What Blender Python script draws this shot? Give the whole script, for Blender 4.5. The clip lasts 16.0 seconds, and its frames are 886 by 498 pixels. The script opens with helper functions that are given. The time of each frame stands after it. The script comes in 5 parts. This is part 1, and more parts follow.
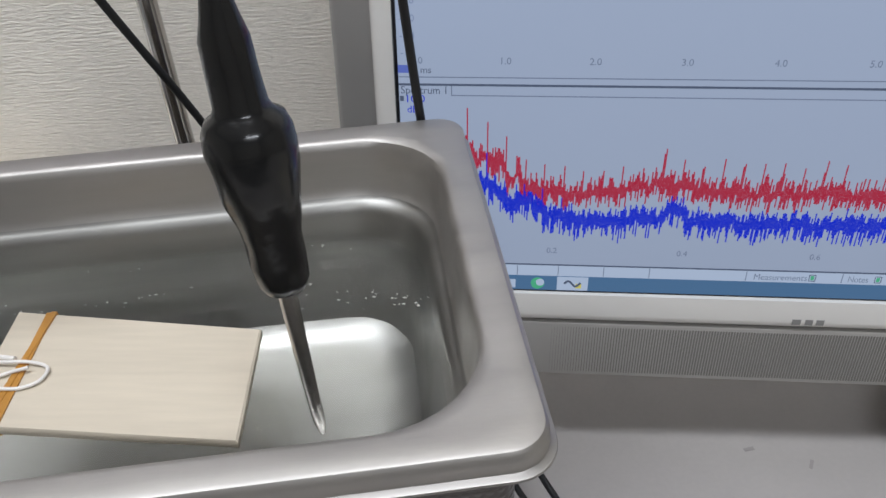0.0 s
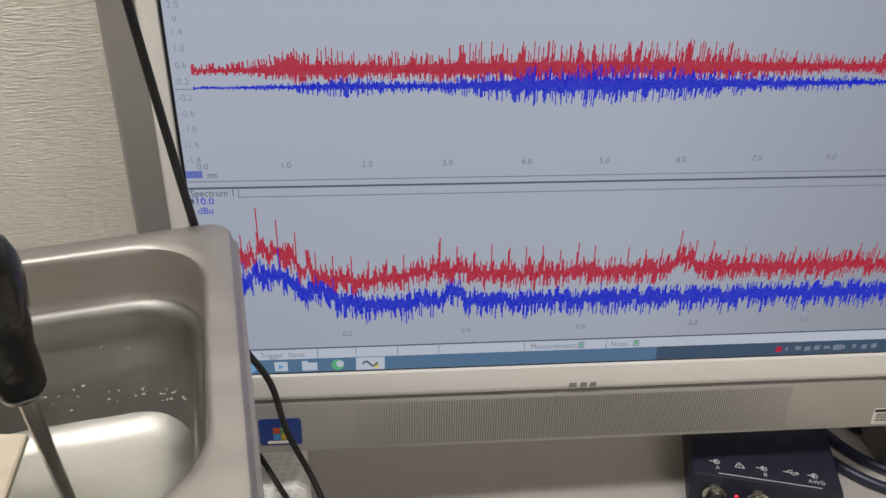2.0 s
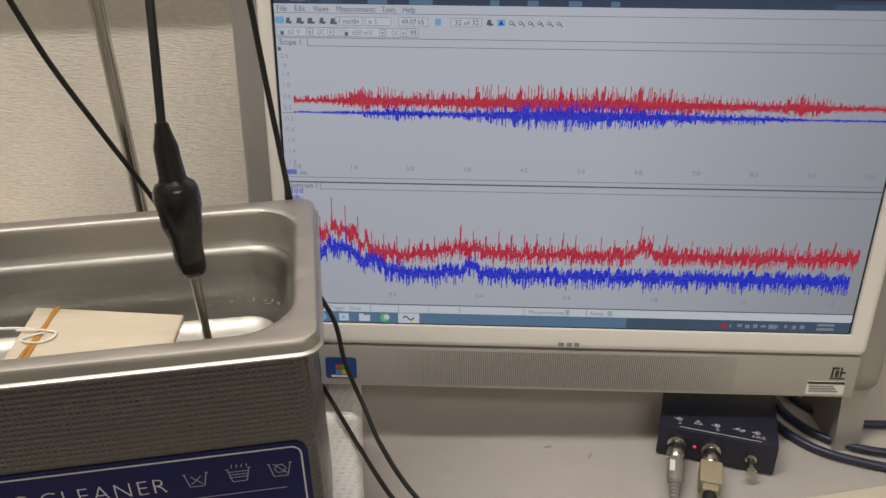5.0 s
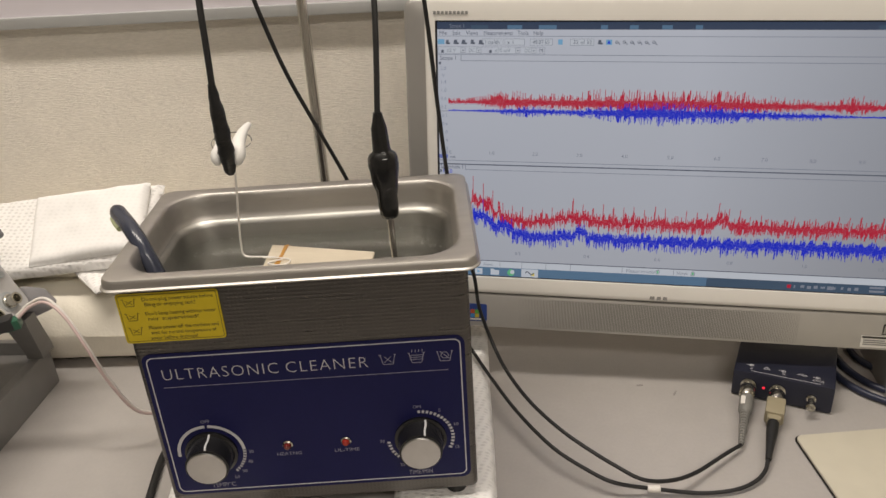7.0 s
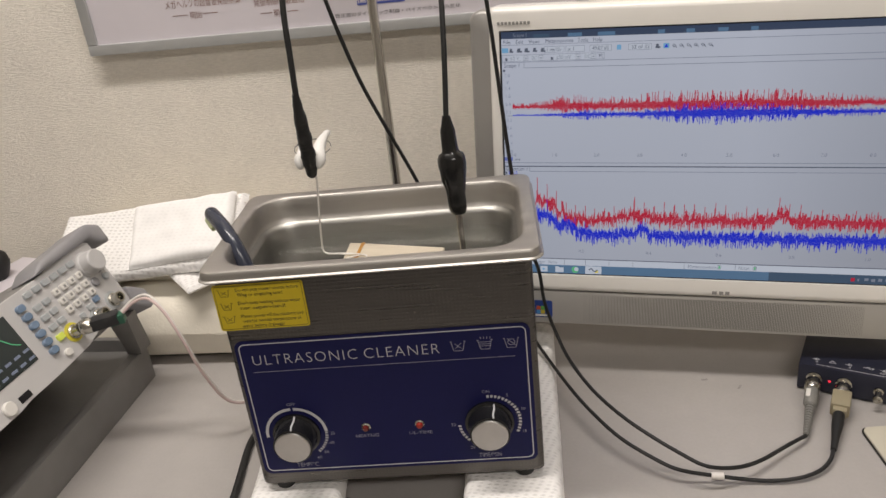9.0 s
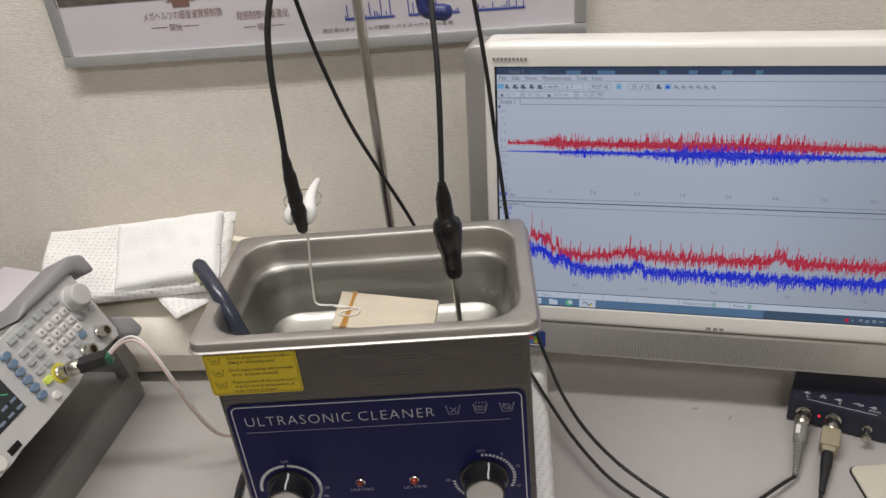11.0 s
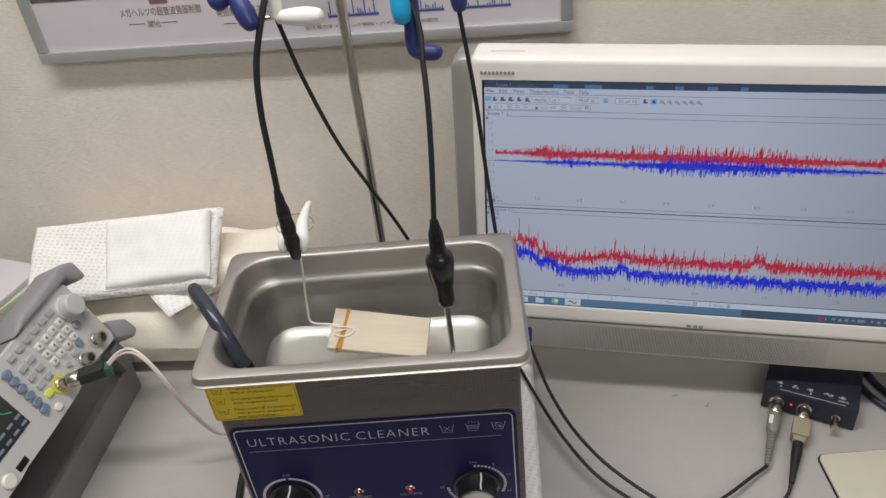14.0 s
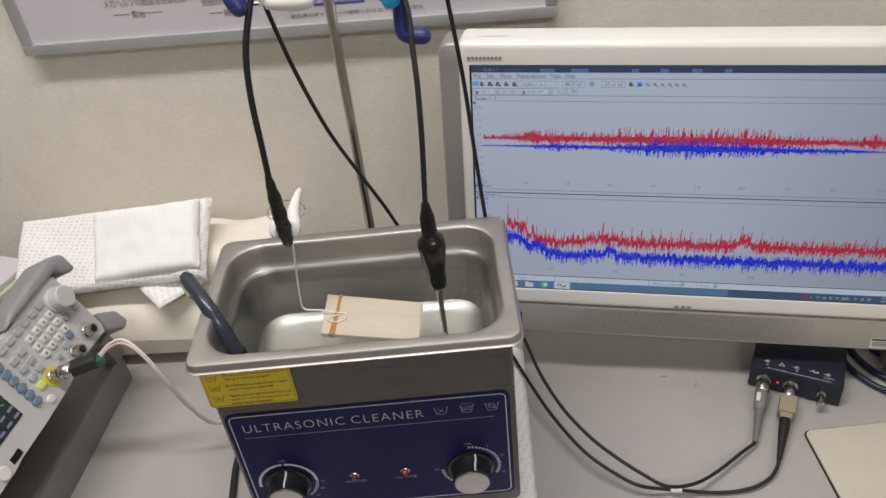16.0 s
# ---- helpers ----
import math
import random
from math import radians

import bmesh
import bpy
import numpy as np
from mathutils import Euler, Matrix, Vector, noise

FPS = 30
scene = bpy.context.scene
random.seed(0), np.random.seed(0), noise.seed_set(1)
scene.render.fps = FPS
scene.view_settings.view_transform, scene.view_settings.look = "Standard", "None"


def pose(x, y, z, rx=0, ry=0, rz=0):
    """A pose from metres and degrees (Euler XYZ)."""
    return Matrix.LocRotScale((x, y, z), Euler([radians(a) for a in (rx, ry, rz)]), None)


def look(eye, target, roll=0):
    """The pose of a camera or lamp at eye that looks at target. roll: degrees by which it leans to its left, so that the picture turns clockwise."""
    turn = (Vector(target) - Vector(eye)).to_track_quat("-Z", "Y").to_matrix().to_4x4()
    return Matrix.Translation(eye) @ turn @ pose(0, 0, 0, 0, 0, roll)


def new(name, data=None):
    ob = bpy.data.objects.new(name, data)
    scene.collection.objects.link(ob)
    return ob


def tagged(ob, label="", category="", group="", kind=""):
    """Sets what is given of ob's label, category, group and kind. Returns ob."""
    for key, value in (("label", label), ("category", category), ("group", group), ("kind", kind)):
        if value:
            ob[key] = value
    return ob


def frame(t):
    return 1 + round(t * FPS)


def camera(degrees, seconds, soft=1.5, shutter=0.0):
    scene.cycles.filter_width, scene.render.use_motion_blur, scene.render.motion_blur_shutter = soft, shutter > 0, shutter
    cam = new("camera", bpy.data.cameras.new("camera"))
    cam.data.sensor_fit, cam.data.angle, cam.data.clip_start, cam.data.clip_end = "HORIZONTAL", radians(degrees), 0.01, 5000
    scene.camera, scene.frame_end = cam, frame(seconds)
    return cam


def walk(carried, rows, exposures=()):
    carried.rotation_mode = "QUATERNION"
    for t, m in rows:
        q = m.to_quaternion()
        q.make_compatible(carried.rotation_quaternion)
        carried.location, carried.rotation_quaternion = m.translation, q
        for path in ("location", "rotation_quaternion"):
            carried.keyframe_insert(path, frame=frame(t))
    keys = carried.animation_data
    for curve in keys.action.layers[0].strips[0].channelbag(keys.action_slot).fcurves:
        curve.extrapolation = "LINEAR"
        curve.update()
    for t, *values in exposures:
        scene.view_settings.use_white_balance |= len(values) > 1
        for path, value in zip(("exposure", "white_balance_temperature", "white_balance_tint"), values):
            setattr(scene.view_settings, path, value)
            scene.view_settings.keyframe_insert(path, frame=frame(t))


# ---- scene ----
cam = camera(59.1, 16.0, 1.5)
PATH = [
    (0, (0.099, -0.119, 0.396), (0.231, 1.481, -0.797), -3.4),
    (0.5, (0.11, -0.132, 0.41), (0.331, 1.486, -0.746), -2.0),
    (1, (0.133, -0.149, 0.419), (0.43, 1.492, -0.685), -2.3),
    (1.5, (0.144, -0.152, 0.422), (0.525, 1.491, -0.654), -1.3),
    (2, (0.143, -0.151, 0.421), (0.589, 1.491, -0.631), -0.4),
    (2.5, (0.15, -0.16, 0.429), (0.581, 1.489, -0.617), -0.8),
    (3, (0.148, -0.195, 0.439), (0.551, 1.481, -0.575), -1.0),
    (3.2, (0.15, -0.208, 0.445), (0.547, 1.471, -0.567), -0.7),
    (5.3, (0.141, -0.337, 0.47), (0.35, 1.419, -0.464), -2.0),
    (5.5, (0.138, -0.351, 0.479), (0.305, 1.408, -0.456), -2.6),
    (6, (0.128, -0.389, 0.492), (0.233, 1.379, -0.438), -2.8),
    (6.5, (0.119, -0.445, 0.498), (0.197, 1.33, -0.42), -2.9),
    (7, (0.104, -0.485, 0.503), (0.117, 1.303, -0.394), -3.5),
    (7.5, (0.091, -0.498, 0.503), (0.03, 1.299, -0.373), -3.6),
    (8, (0.092, -0.511, 0.504), (-0.038, 1.292, -0.352), -5.0),
    (8.5, (0.102, -0.525, 0.505), (-0.062, 1.279, -0.342), -6.0),
    (9, (0.105, -0.53, 0.505), (-0.054, 1.276, -0.34), -6.5),
    (9.2, (0.109, -0.535, 0.499), (-0.051, 1.279, -0.326), -6.9),
    (11.3, (0.103, -0.457, 0.609), (-0.03, 1.234, -0.45), -6.3),
    (11.5, (0.108, -0.449, 0.62), (-0.041, 1.215, -0.479), -6.8),
    (12, (0.112, -0.43, 0.642), (-0.032, 1.197, -0.512), -7.0),
    (12.5, (0.114, -0.418, 0.654), (0.001, 1.183, -0.538), -6.7),
    (13, (0.108, -0.42, 0.657), (0.011, 1.18, -0.539), -6.1),
    (13.5, (0.104, -0.427, 0.666), (0.013, 1.174, -0.529), -6.3),
    (14, (0.1, -0.434, 0.673), (0.007, 1.178, -0.508), -6.5),
    (14.5, (0.098, -0.439, 0.672), (0.004, 1.173, -0.508), -6.8),
    (15, (0.095, -0.439, 0.67), (0.012, 1.164, -0.522), -6.6),
    (15.5, (0.092, -0.44, 0.671), (0.023, 1.156, -0.532), -6.6),
    (16, (0.094, -0.443, 0.67), (0.039, 1.158, -0.527), -6.7),
]

EXPOSURES = [(0.0, -0.06, 5750, 10), (1.0, 0.02, 6500, 11), (1.5, -0.01, 6550, 11), (3.2, -0.02, 6700, 13), (5.5, -0.06, 7050, 12), (7.5, -0.03, 7100, 12), (9.2, -0.03, 6700, 13), (11.5, -0.10, 6350, 11), (16.0, -0.13, 6350, 11)]
walk(cam, [(t, look(eye, target, roll)) for t, eye, target, roll in PATH], EXPOSURES)

# ---- light ----
world = bpy.data.worlds.new("world")
scene.world = world
world.use_nodes = True
world.node_tree.nodes["Background"].inputs[0].default_value = (0.9, 0.92, 1.0, 1)
world.node_tree.nodes["Background"].inputs[1].default_value = 0.02


def ceiling_lamp(x, y, z, sx, sy, watts, colour):
    data = bpy.data.lights.new("fluorescent_lamp", "AREA")
    data.shape, data.size, data.size_y, data.energy, data.color = "RECTANGLE", sx, sy, watts, colour
    ob = new("fluorescent_lamp", data)
    ob.location = (x, y, z)
    return ob


WARM = (1.0, 0.965, 0.92)
ceiling_lamp(-0.20, -0.13, 1.70, 1.2, 0.13, 22.5, WARM)
# unseen lamp further back, added as fill
ceiling_lamp(0.6, -1.6, 1.70, 1.2, 0.25, 20.0, WARM)

# ---- materials ----


def mat(name, colour, rough=0.5, metal=0.0, var=0.0, scale=40.0, bump=0.0, bscale=200.0, stretch=(1, 1, 1), emit=0.0, spec=0.5, coat=0.0, rvar=0.0, dist=0.001):
    m = bpy.data.materials.new(name)
    m.use_nodes = True
    nt = m.node_tree
    b = nt.nodes["Principled BSDF"]
    b.inputs["Base Color"].default_value = (*colour, 1)
    b.inputs["Roughness"].default_value = rough
    b.inputs["Metallic"].default_value = metal
    b.inputs["Specular IOR Level"].default_value = spec
    b.inputs["Coat Weight"].default_value = coat
    if emit:
        b.inputs["Emission Color"].default_value = (*colour, 1)
        b.inputs["Emission Strength"].default_value = emit
    if var or bump or rvar:
        tc = nt.nodes.new("ShaderNodeTexCoord")
        mp = nt.nodes.new("ShaderNodeMapping")
        mp.inputs["Scale"].default_value = stretch
        nt.links.new(tc.outputs["Object"], mp.inputs["Vector"])

        def tex(sc, detail=4.0):
            n = nt.nodes.new("ShaderNodeTexNoise")
            n.inputs["Scale"].default_value, n.inputs["Detail"].default_value = sc, detail
            nt.links.new(mp.outputs["Vector"], n.inputs["Vector"])
            return n
        if var:
            big, small = tex(scale * 0.15), tex(scale)
            add = nt.nodes.new("ShaderNodeMath")
            add.operation = "ADD"
            nt.links.new(big.outputs["Fac"], add.inputs[0])
            nt.links.new(small.outputs["Fac"], add.inputs[1])
            ramp = nt.nodes.new("ShaderNodeMapRange")
            for key, v in (("From Min", 0.7), ("From Max", 1.3), ("To Min", 1 - var), ("To Max", 1 + var)):
                ramp.inputs[key].default_value = v
            nt.links.new(add.outputs[0], ramp.inputs["Value"])
            mul = nt.nodes.new("ShaderNodeVectorMath")
            mul.operation = "SCALE"
            mul.inputs[0].default_value = colour
            nt.links.new(ramp.outputs[0], mul.inputs["Scale"])
            nt.links.new(mul.outputs[0], b.inputs["Base Color"])
        if rvar:
            rn = tex(scale * 0.6)
            rr = nt.nodes.new("ShaderNodeMapRange")
            for key, v in (("From Min", 0.3), ("From Max", 0.7), ("To Min", rough - rvar), ("To Max", rough + rvar)):
                rr.inputs[key].default_value = v
            nt.links.new(rn.outputs["Fac"], rr.inputs["Value"])
            nt.links.new(rr.outputs[0], b.inputs["Roughness"])
        if bump:
            bn = tex(bscale, 3.0)
            bp = nt.nodes.new("ShaderNodeBump")
            bp.inputs["Strength"].default_value, bp.inputs["Distance"].default_value = bump, dist
            nt.links.new(bn.outputs["Fac"], bp.inputs["Height"])
            nt.links.new(bp.outputs["Normal"], b.inputs["Normal"])
    return m


def wallpaper():
    m = mat("woven_wallpaper", (0.87, 0.818, 0.732), 0.85, var=0.04, scale=30)
    nt = m.node_tree
    b = nt.nodes["Principled BSDF"]
    tc = nt.nodes.new("ShaderNodeTexCoord")
    mp = nt.nodes.new("ShaderNodeMapping")
    mp.inputs["Scale"].default_value = (112, 112, 700)
    n1 = nt.nodes.new("ShaderNodeTexNoise")
    n1.inputs["Scale"].default_value, n1.inputs["Detail"].default_value = 1.0, 2.5
    n1.inputs["Roughness"].default_value = 0.62
    crisp = nt.nodes.new("ShaderNodeMapRange")
    for key, v in (("From Min", 0.36), ("From Max", 0.64), ("To Min", 0.0), ("To Max", 1.0)):
        crisp.inputs[key].default_value = v
    nt.links.new(n1.outputs["Fac"], crisp.inputs["Value"])
    # relief shading also put into the colour: raised threads paler than the paper between
    tint = nt.nodes.new("ShaderNodeMapRange")
    tint.inputs["To Min"].default_value, tint.inputs["To Max"].default_value = 0.955, 1.045
    nt.links.new(crisp.outputs[0], tint.inputs["Value"])
    thread = nt.nodes.new("ShaderNodeVectorMath")
    thread.operation = "SCALE"
    if b.inputs["Base Color"].links:
        nt.links.new(b.inputs["Base Color"].links[0].from_socket, thread.inputs[0])
    else:
        thread.inputs[0].default_value = (0.87, 0.818, 0.732)
    nt.links.new(tint.outputs[0], thread.inputs["Scale"])
    nt.links.new(thread.outputs[0], b.inputs["Base Color"])
    nt.links.new(tc.outputs["Object"], mp.inputs["Vector"])
    nt.links.new(mp.outputs["Vector"], n1.inputs["Vector"])
    bp = nt.nodes.new("ShaderNodeBump")
    bp.inputs["Strength"].default_value, bp.inputs["Distance"].default_value = 0.7, 0.0010
    nt.links.new(crisp.outputs[0], bp.inputs["Height"])
    nt.links.new(bp.outputs["Normal"], b.inputs["Normal"])
    return m


def dimpled_steel():
    """Brushed steel sheet with a fine stamped grid of dimples."""
    # base colour darkened to stand in for the dim room this steel mirrors
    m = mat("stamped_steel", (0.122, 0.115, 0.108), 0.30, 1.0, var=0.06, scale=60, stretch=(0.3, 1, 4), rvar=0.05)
    nt = m.node_tree
    b = nt.nodes["Principled BSDF"]
    tc = nt.nodes.new("ShaderNodeTexCoord")
    sep = nt.nodes.new("ShaderNodeSeparateXYZ")
    nt.links.new(tc.outputs["Object"], sep.inputs[0])
    waves = []
    for axis in ("X", "Z"):
        k = nt.nodes.new("ShaderNodeMath")
        k.operation = "MULTIPLY"
        k.inputs[1].default_value = 2 * math.pi / 0.0031
        nt.links.new(sep.outputs[axis], k.inputs[0])
        w = nt.nodes.new("ShaderNodeMath")
        w.operation = "SINE"
        nt.links.new(k.outputs[0], w.inputs[0])
        waves.append(w)
    v = nt.nodes.new("ShaderNodeMath")
    v.operation = "MAXIMUM"
    nt.links.new(waves[0].outputs[0], v.inputs[0])
    nt.links.new(waves[1].outputs[0], v.inputs[1])
    bp = nt.nodes.new("ShaderNodeBump")
    bp.inputs["Strength"].default_value, bp.inputs["Distance"].default_value = 0.36, 0.0003
    nt.links.new(v.outputs[0], bp.inputs["Height"])
    nt.links.new(bp.outputs["Normal"], b.inputs["Normal"])
    return m


def netted_cloth(name, colour, low=0.80, relief=1.0):
    """Knitted cotton with rows of small holes, their shade put into the colour."""
    m = mat(name, colour, 0.95, spec=0.1)
    nt = m.node_tree
    b = nt.nodes["Principled BSDF"]
    tc = nt.nodes.new("ShaderNodeTexCoord")
    mp = nt.nodes.new("ShaderNodeMapping")
    mp.inputs["Scale"].default_value = (140, 235, 0)
    mp.inputs["Rotation"].default_value = (0, 0, 0.22)
    nt.links.new(tc.outputs["Object"], mp.inputs["Vector"])
    v = nt.nodes.new("ShaderNodeTexVoronoi")
    v.inputs["Scale"].default_value, v.inputs["Randomness"].default_value = 1.0, 0.24
    nt.links.new(mp.outputs["Vector"], v.inputs["Vector"])
    r = nt.nodes.new("ShaderNodeMapRange")
    for key, val in (("From Min", 0.12), ("From Max", 0.42), ("To Min", low), ("To Max", 1.0)):
        r.inputs[key].default_value = val
    nt.links.new(v.outputs["Distance"], r.inputs["Value"])
    mul = nt.nodes.new("ShaderNodeVectorMath")
    mul.operation = "SCALE"
    mul.inputs[0].default_value = colour
    nt.links.new(r.outputs[0], mul.inputs["Scale"])
    nt.links.new(mul.outputs[0], b.inputs["Base Color"])
    bp = nt.nodes.new("ShaderNodeBump")
    bp.inputs["Strength"].default_value, bp.inputs["Distance"].default_value = relief, 0.003
    nt.links.new(r.outputs[0], bp.inputs["Height"])
    nt.links.new(bp.outputs["Normal"], b.inputs["Normal"])
    return m


def water_material():
    m = bpy.data.materials.new("water")
    m.use_nodes = True
    nt = m.node_tree
    b = nt.nodes["Principled BSDF"]
    b.inputs["Base Color"].default_value = (0.85, 0.87, 0.84, 1)
    b.inputs["Roughness"].default_value = 0.02
    b.inputs["IOR"].default_value = 1.33
    b.inputs["Transmission Weight"].default_value = 1.0
    tc = nt.nodes.new("ShaderNodeTexCoord")
    n1 = nt.nodes.new("ShaderNodeTexNoise")
    n1.inputs["Scale"].default_value, n1.inputs["Detail"].default_value = 45.0, 2.0
    nt.links.new(tc.outputs["Object"], n1.inputs["Vector"])
    bp = nt.nodes.new("ShaderNodeBump")
    bp.inputs["Strength"].default_value, bp.inputs["Distance"].default_value = 0.22, 0.0015
    nt.links.new(n1.outputs["Fac"], bp.inputs["Height"])
    nt.links.new(bp.outputs["Normal"], b.inputs["Normal"])
    return m


def wood_material():
    m = mat("pale_veneer", (0.56, 0.495, 0.39), 0.6, var=0.06, scale=60, stretch=(0.6, 7, 1), bump=0.1, bscale=400)
    return m


WALL = wallpaper()
DESK = mat("grey_laminate", (0.415, 0.392, 0.375), 0.5, var=0.03, scale=300, bump=0.05, bscale=900, rvar=0.05)
PLASTER = mat("painted_plaster", (0.66, 0.63, 0.57), 0.9, var=0.03, bump=0.1)
CARPET = mat("grey_carpet", (0.16, 0.16, 0.17), 0.95, var=0.2, scale=300)
STEEL = mat("brushed_steel", (0.48, 0.460, 0.432), 0.50, 1.0, var=0.05, scale=50, stretch=(0.4, 3, 3), bump=0.03, bscale=500, rvar=0.06)
DARKER_STEEL = mat("darker_bowl_steel", (0.365, 0.358, 0.335), 0.42, 1.0, var=0.06, scale=45, stretch=(0.4, 3, 3), rvar=0.05)
STAMPED = dimpled_steel()
CHROME = mat("polished_steel", (0.62, 0.6, 0.57), 0.16, 1.0, var=0.05)
SPRING = mat("dark_spring_steel", (0.20, 0.19, 0.175), 0.4, 1.0)
ROD = mat("stained_steel_rod", (0.45, 0.43, 0.41), 0.25, 1.0, var=0.12, scale=80)
NAVY = mat("navy_printed_film", (0.008, 0.009, 0.066), 0.45, spec=0.18, var=0.05, scale=400, coat=0.0)
PRINT = mat("white_print", (0.55, 0.55, 0.57), 0.5)
FAINT = mat("grey_print", (0.28, 0.28, 0.36), 0.5)
YELLOW = mat("yellow_label", (0.66, 0.50, 0.015), 0.5, var=0.03, scale=200)
INK = mat("black_print", (0.03, 0.03, 0.025), 0.6)
OLIVE = mat("olive_print", (0.22, 0.17, 0.02), 0.6)
BLACK = mat("black_plastic", (0.010, 0.010, 0.011), 0.22, var=0.1, bump=0.05)
SATIN = mat("black_satin", (0.02, 0.02, 0.021), 0.5, var=0.1, bump=0.1)
RUBBER = mat("black_rubber", (0.012, 0.012, 0.012), 0.55, var=0.15)
SHRINK = mat("heat_shrink_tube", (0.010, 0.010, 0.010), 0.20, bump=0.25, bscale=90, dist=0.002)
TAPE = mat("black_tape", (0.012, 0.012, 0.012), 0.42, bump=0.5, bscale=160, stretch=(1, 1, 3), dist=0.002)
HOSE = mat("dark_blue_hose", (0.034, 0.039, 0.058), 0.25, var=0.1, bump=0.1)
TAIL = mat("pale_green_plastic", (0.45, 0.48, 0.28), 0.4)
ALU = mat("brushed_aluminium", (0.62, 0.62, 0.61), 0.33, 1.0, var=0.04)
CAP = mat("turned_aluminium_cap", (0.54, 0.53, 0.515), 0.30, 1.0, var=0.10, scale=60)
WHITEPL = mat("glossy_white_plastic", (0.80, 0.78, 0.74), 0.25, var=0.02, coat=0.2)
SILVER = mat("silver_painted_plastic", (0.36, 0.348, 0.33), 0.38, 0.35, var=0.03)
GRILLE = mat("silver_speaker_grille", (0.42, 0.405, 0.38), 0.45, 0.3, var=0.03)
GROOVE = mat("grille_slot", (0.19, 0.182, 0.168), 0.7)
BADGE_PALE = mat("pale_embossing", (0.60, 0.585, 0.555), 0.4)
BADGE = mat("grey_badge", (0.25, 0.245, 0.235), 0.4)
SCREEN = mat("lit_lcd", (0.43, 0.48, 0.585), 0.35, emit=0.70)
SCREEN.node_tree.nodes["Principled BSDF"].inputs["Base Color"].default_value = (0.02, 0.02, 0.02, 1)


# viewing-angle dimming put into the emission: weaker towards the right and lower edges
nt = SCREEN.node_tree
tcn, sep, mr = nt.nodes.new("ShaderNodeTexCoord"), nt.nodes.new("ShaderNodeSeparateXYZ"), nt.nodes.new("ShaderNodeMapRange")
for key, val in (("From Min", 0.02), ("From Max", 0.22), ("To Min", 0.75), ("To Max", 0.49)):
    mr.inputs[key].default_value = val
nt.links.new(tcn.outputs["Object"], sep.inputs[0])
nt.links.new(sep.outputs["X"], mr.inputs["Value"])
mz, mx = nt.nodes.new("ShaderNodeMapRange"), nt.nodes.new("ShaderNodeMath")
for key, val in (("From Min", 0.10), ("From Max", 0.36), ("To Min", 0.86), ("To Max", 1.10)):
    mz.inputs[key].default_value = val
mx.operation = "MULTIPLY"
nt.links.new(sep.outputs["Z"], mz.inputs["Value"])
nt.links.new(mr.outputs[0], mx.inputs[0])
nt.links.new(mz.outputs[0], mx.inputs[1])
nt.links.new(mx.outputs[0], nt.nodes["Principled BSDF"].inputs["Emission Strength"])


def lit(name, colour, strength=0.8):
    m = mat(name, colour, 0.5, emit=strength, spec=0.08)
    m.node_tree.nodes["Principled BSDF"].inputs["Base Color"].default_value = (0.01, 0.01, 0.01, 1)
    return m


LIT_RED = lit("lit_red", (0.50, 0.012, 0.045), 0.75)
LIT_BLUE = lit("lit_blue", (0.001, 0.018, 0.62), 0.8)
LIT_DARK = lit("lit_dark", (0.10, 0.12, 0.17), 0.8)
LIT_GREY = lit("lit_grey", (0.20, 0.23, 0.30), 0.8)
LIT_PALE = lit("lit_pale", (0.50, 0.56, 0.66), 0.8)
LIT_SLATE = lit("lit_slate", (0.26, 0.30, 0.42), 0.8)
LIT_VIOLET = lit("lit_violet", (0.13, 0.17, 0.50), 0.8)
LIT_BAR = lit("lit_taskbar", (0.10, 0.20, 0.34), 0.7)
LIT_TRAY = lit("lit_tray", (0.055, 0.10, 0.17), 0.7)
LIT_TITLE = lit("lit_title_bar", (0.045, 0.07, 0.13), 0.7)
LIT_SKY = lit("lit_sky_blue", (0.16, 0.38, 0.62), 0.8)
LIT_GREEN = lit("lit_green", (0.10, 0.45, 0.22), 0.8)
LIT_YELLOW = lit("lit_yellow", (0.7, 0.6, 0.12), 0.8)
BEZEL = mat("black_bezel", (0.01, 0.01, 0.012), 0.4)
GLASSY = mat("dark_display_glass", (0.035, 0.043, 0.043), 0.25)
PAPER = mat("poster_paper", (0.66, 0.62, 0.66), 0.4, var=0.02)
FRAME = mat("aluminium_frame", (0.56, 0.57, 0.57), 0.4, 0.5, var=0.04)
BROWNINK = mat("brown_print", (0.22, 0.12, 0.10), 0.6)
BLUEINK = mat("blue_print", (0.05, 0.08, 0.35), 0.6)
PHOTO = mat("printed_photo", (0.10, 0.09, 0.08), 0.5, var=0.7, scale=60)
NET = netted_cloth("white_netted_cotton", (0.92, 0.905, 0.885), 0.84)
NETDENSE = netted_cloth("white_doubled_cotton", (0.92, 0.91, 0.895), 0.95, 0.35)
PALEGREEN = mat("pale_green_card", (0.50, 0.58, 0.42), 0.6, var=0.06)
CREAM = mat("cream_towelling", (0.87, 0.82, 0.71), 0.95, var=0.04, bump=0.3, bscale=300, dist=0.002, spec=0.1)
WOOD = wood_material()
BAND = mat("amber_rubber_band", (0.42, 0.20, 0.03), 0.4, var=0.1)
WATER = water_material()
FOAM = mat("white_foam", (0.50, 0.50, 0.475), 0.12, var=0.03, coat=0.5)
SCOPE = mat("dark_blue_case", (0.012, 0.014, 0.03), 0.45, var=0.06, bump=0.1, bscale=700)
NICKEL = mat("nickel_plate", (0.55, 0.53, 0.47), 0.25, 1.0, var=0.05)
GREYPL = mat("grey_plastic_boot", (0.20, 0.195, 0.18), 0.5, var=0.05)
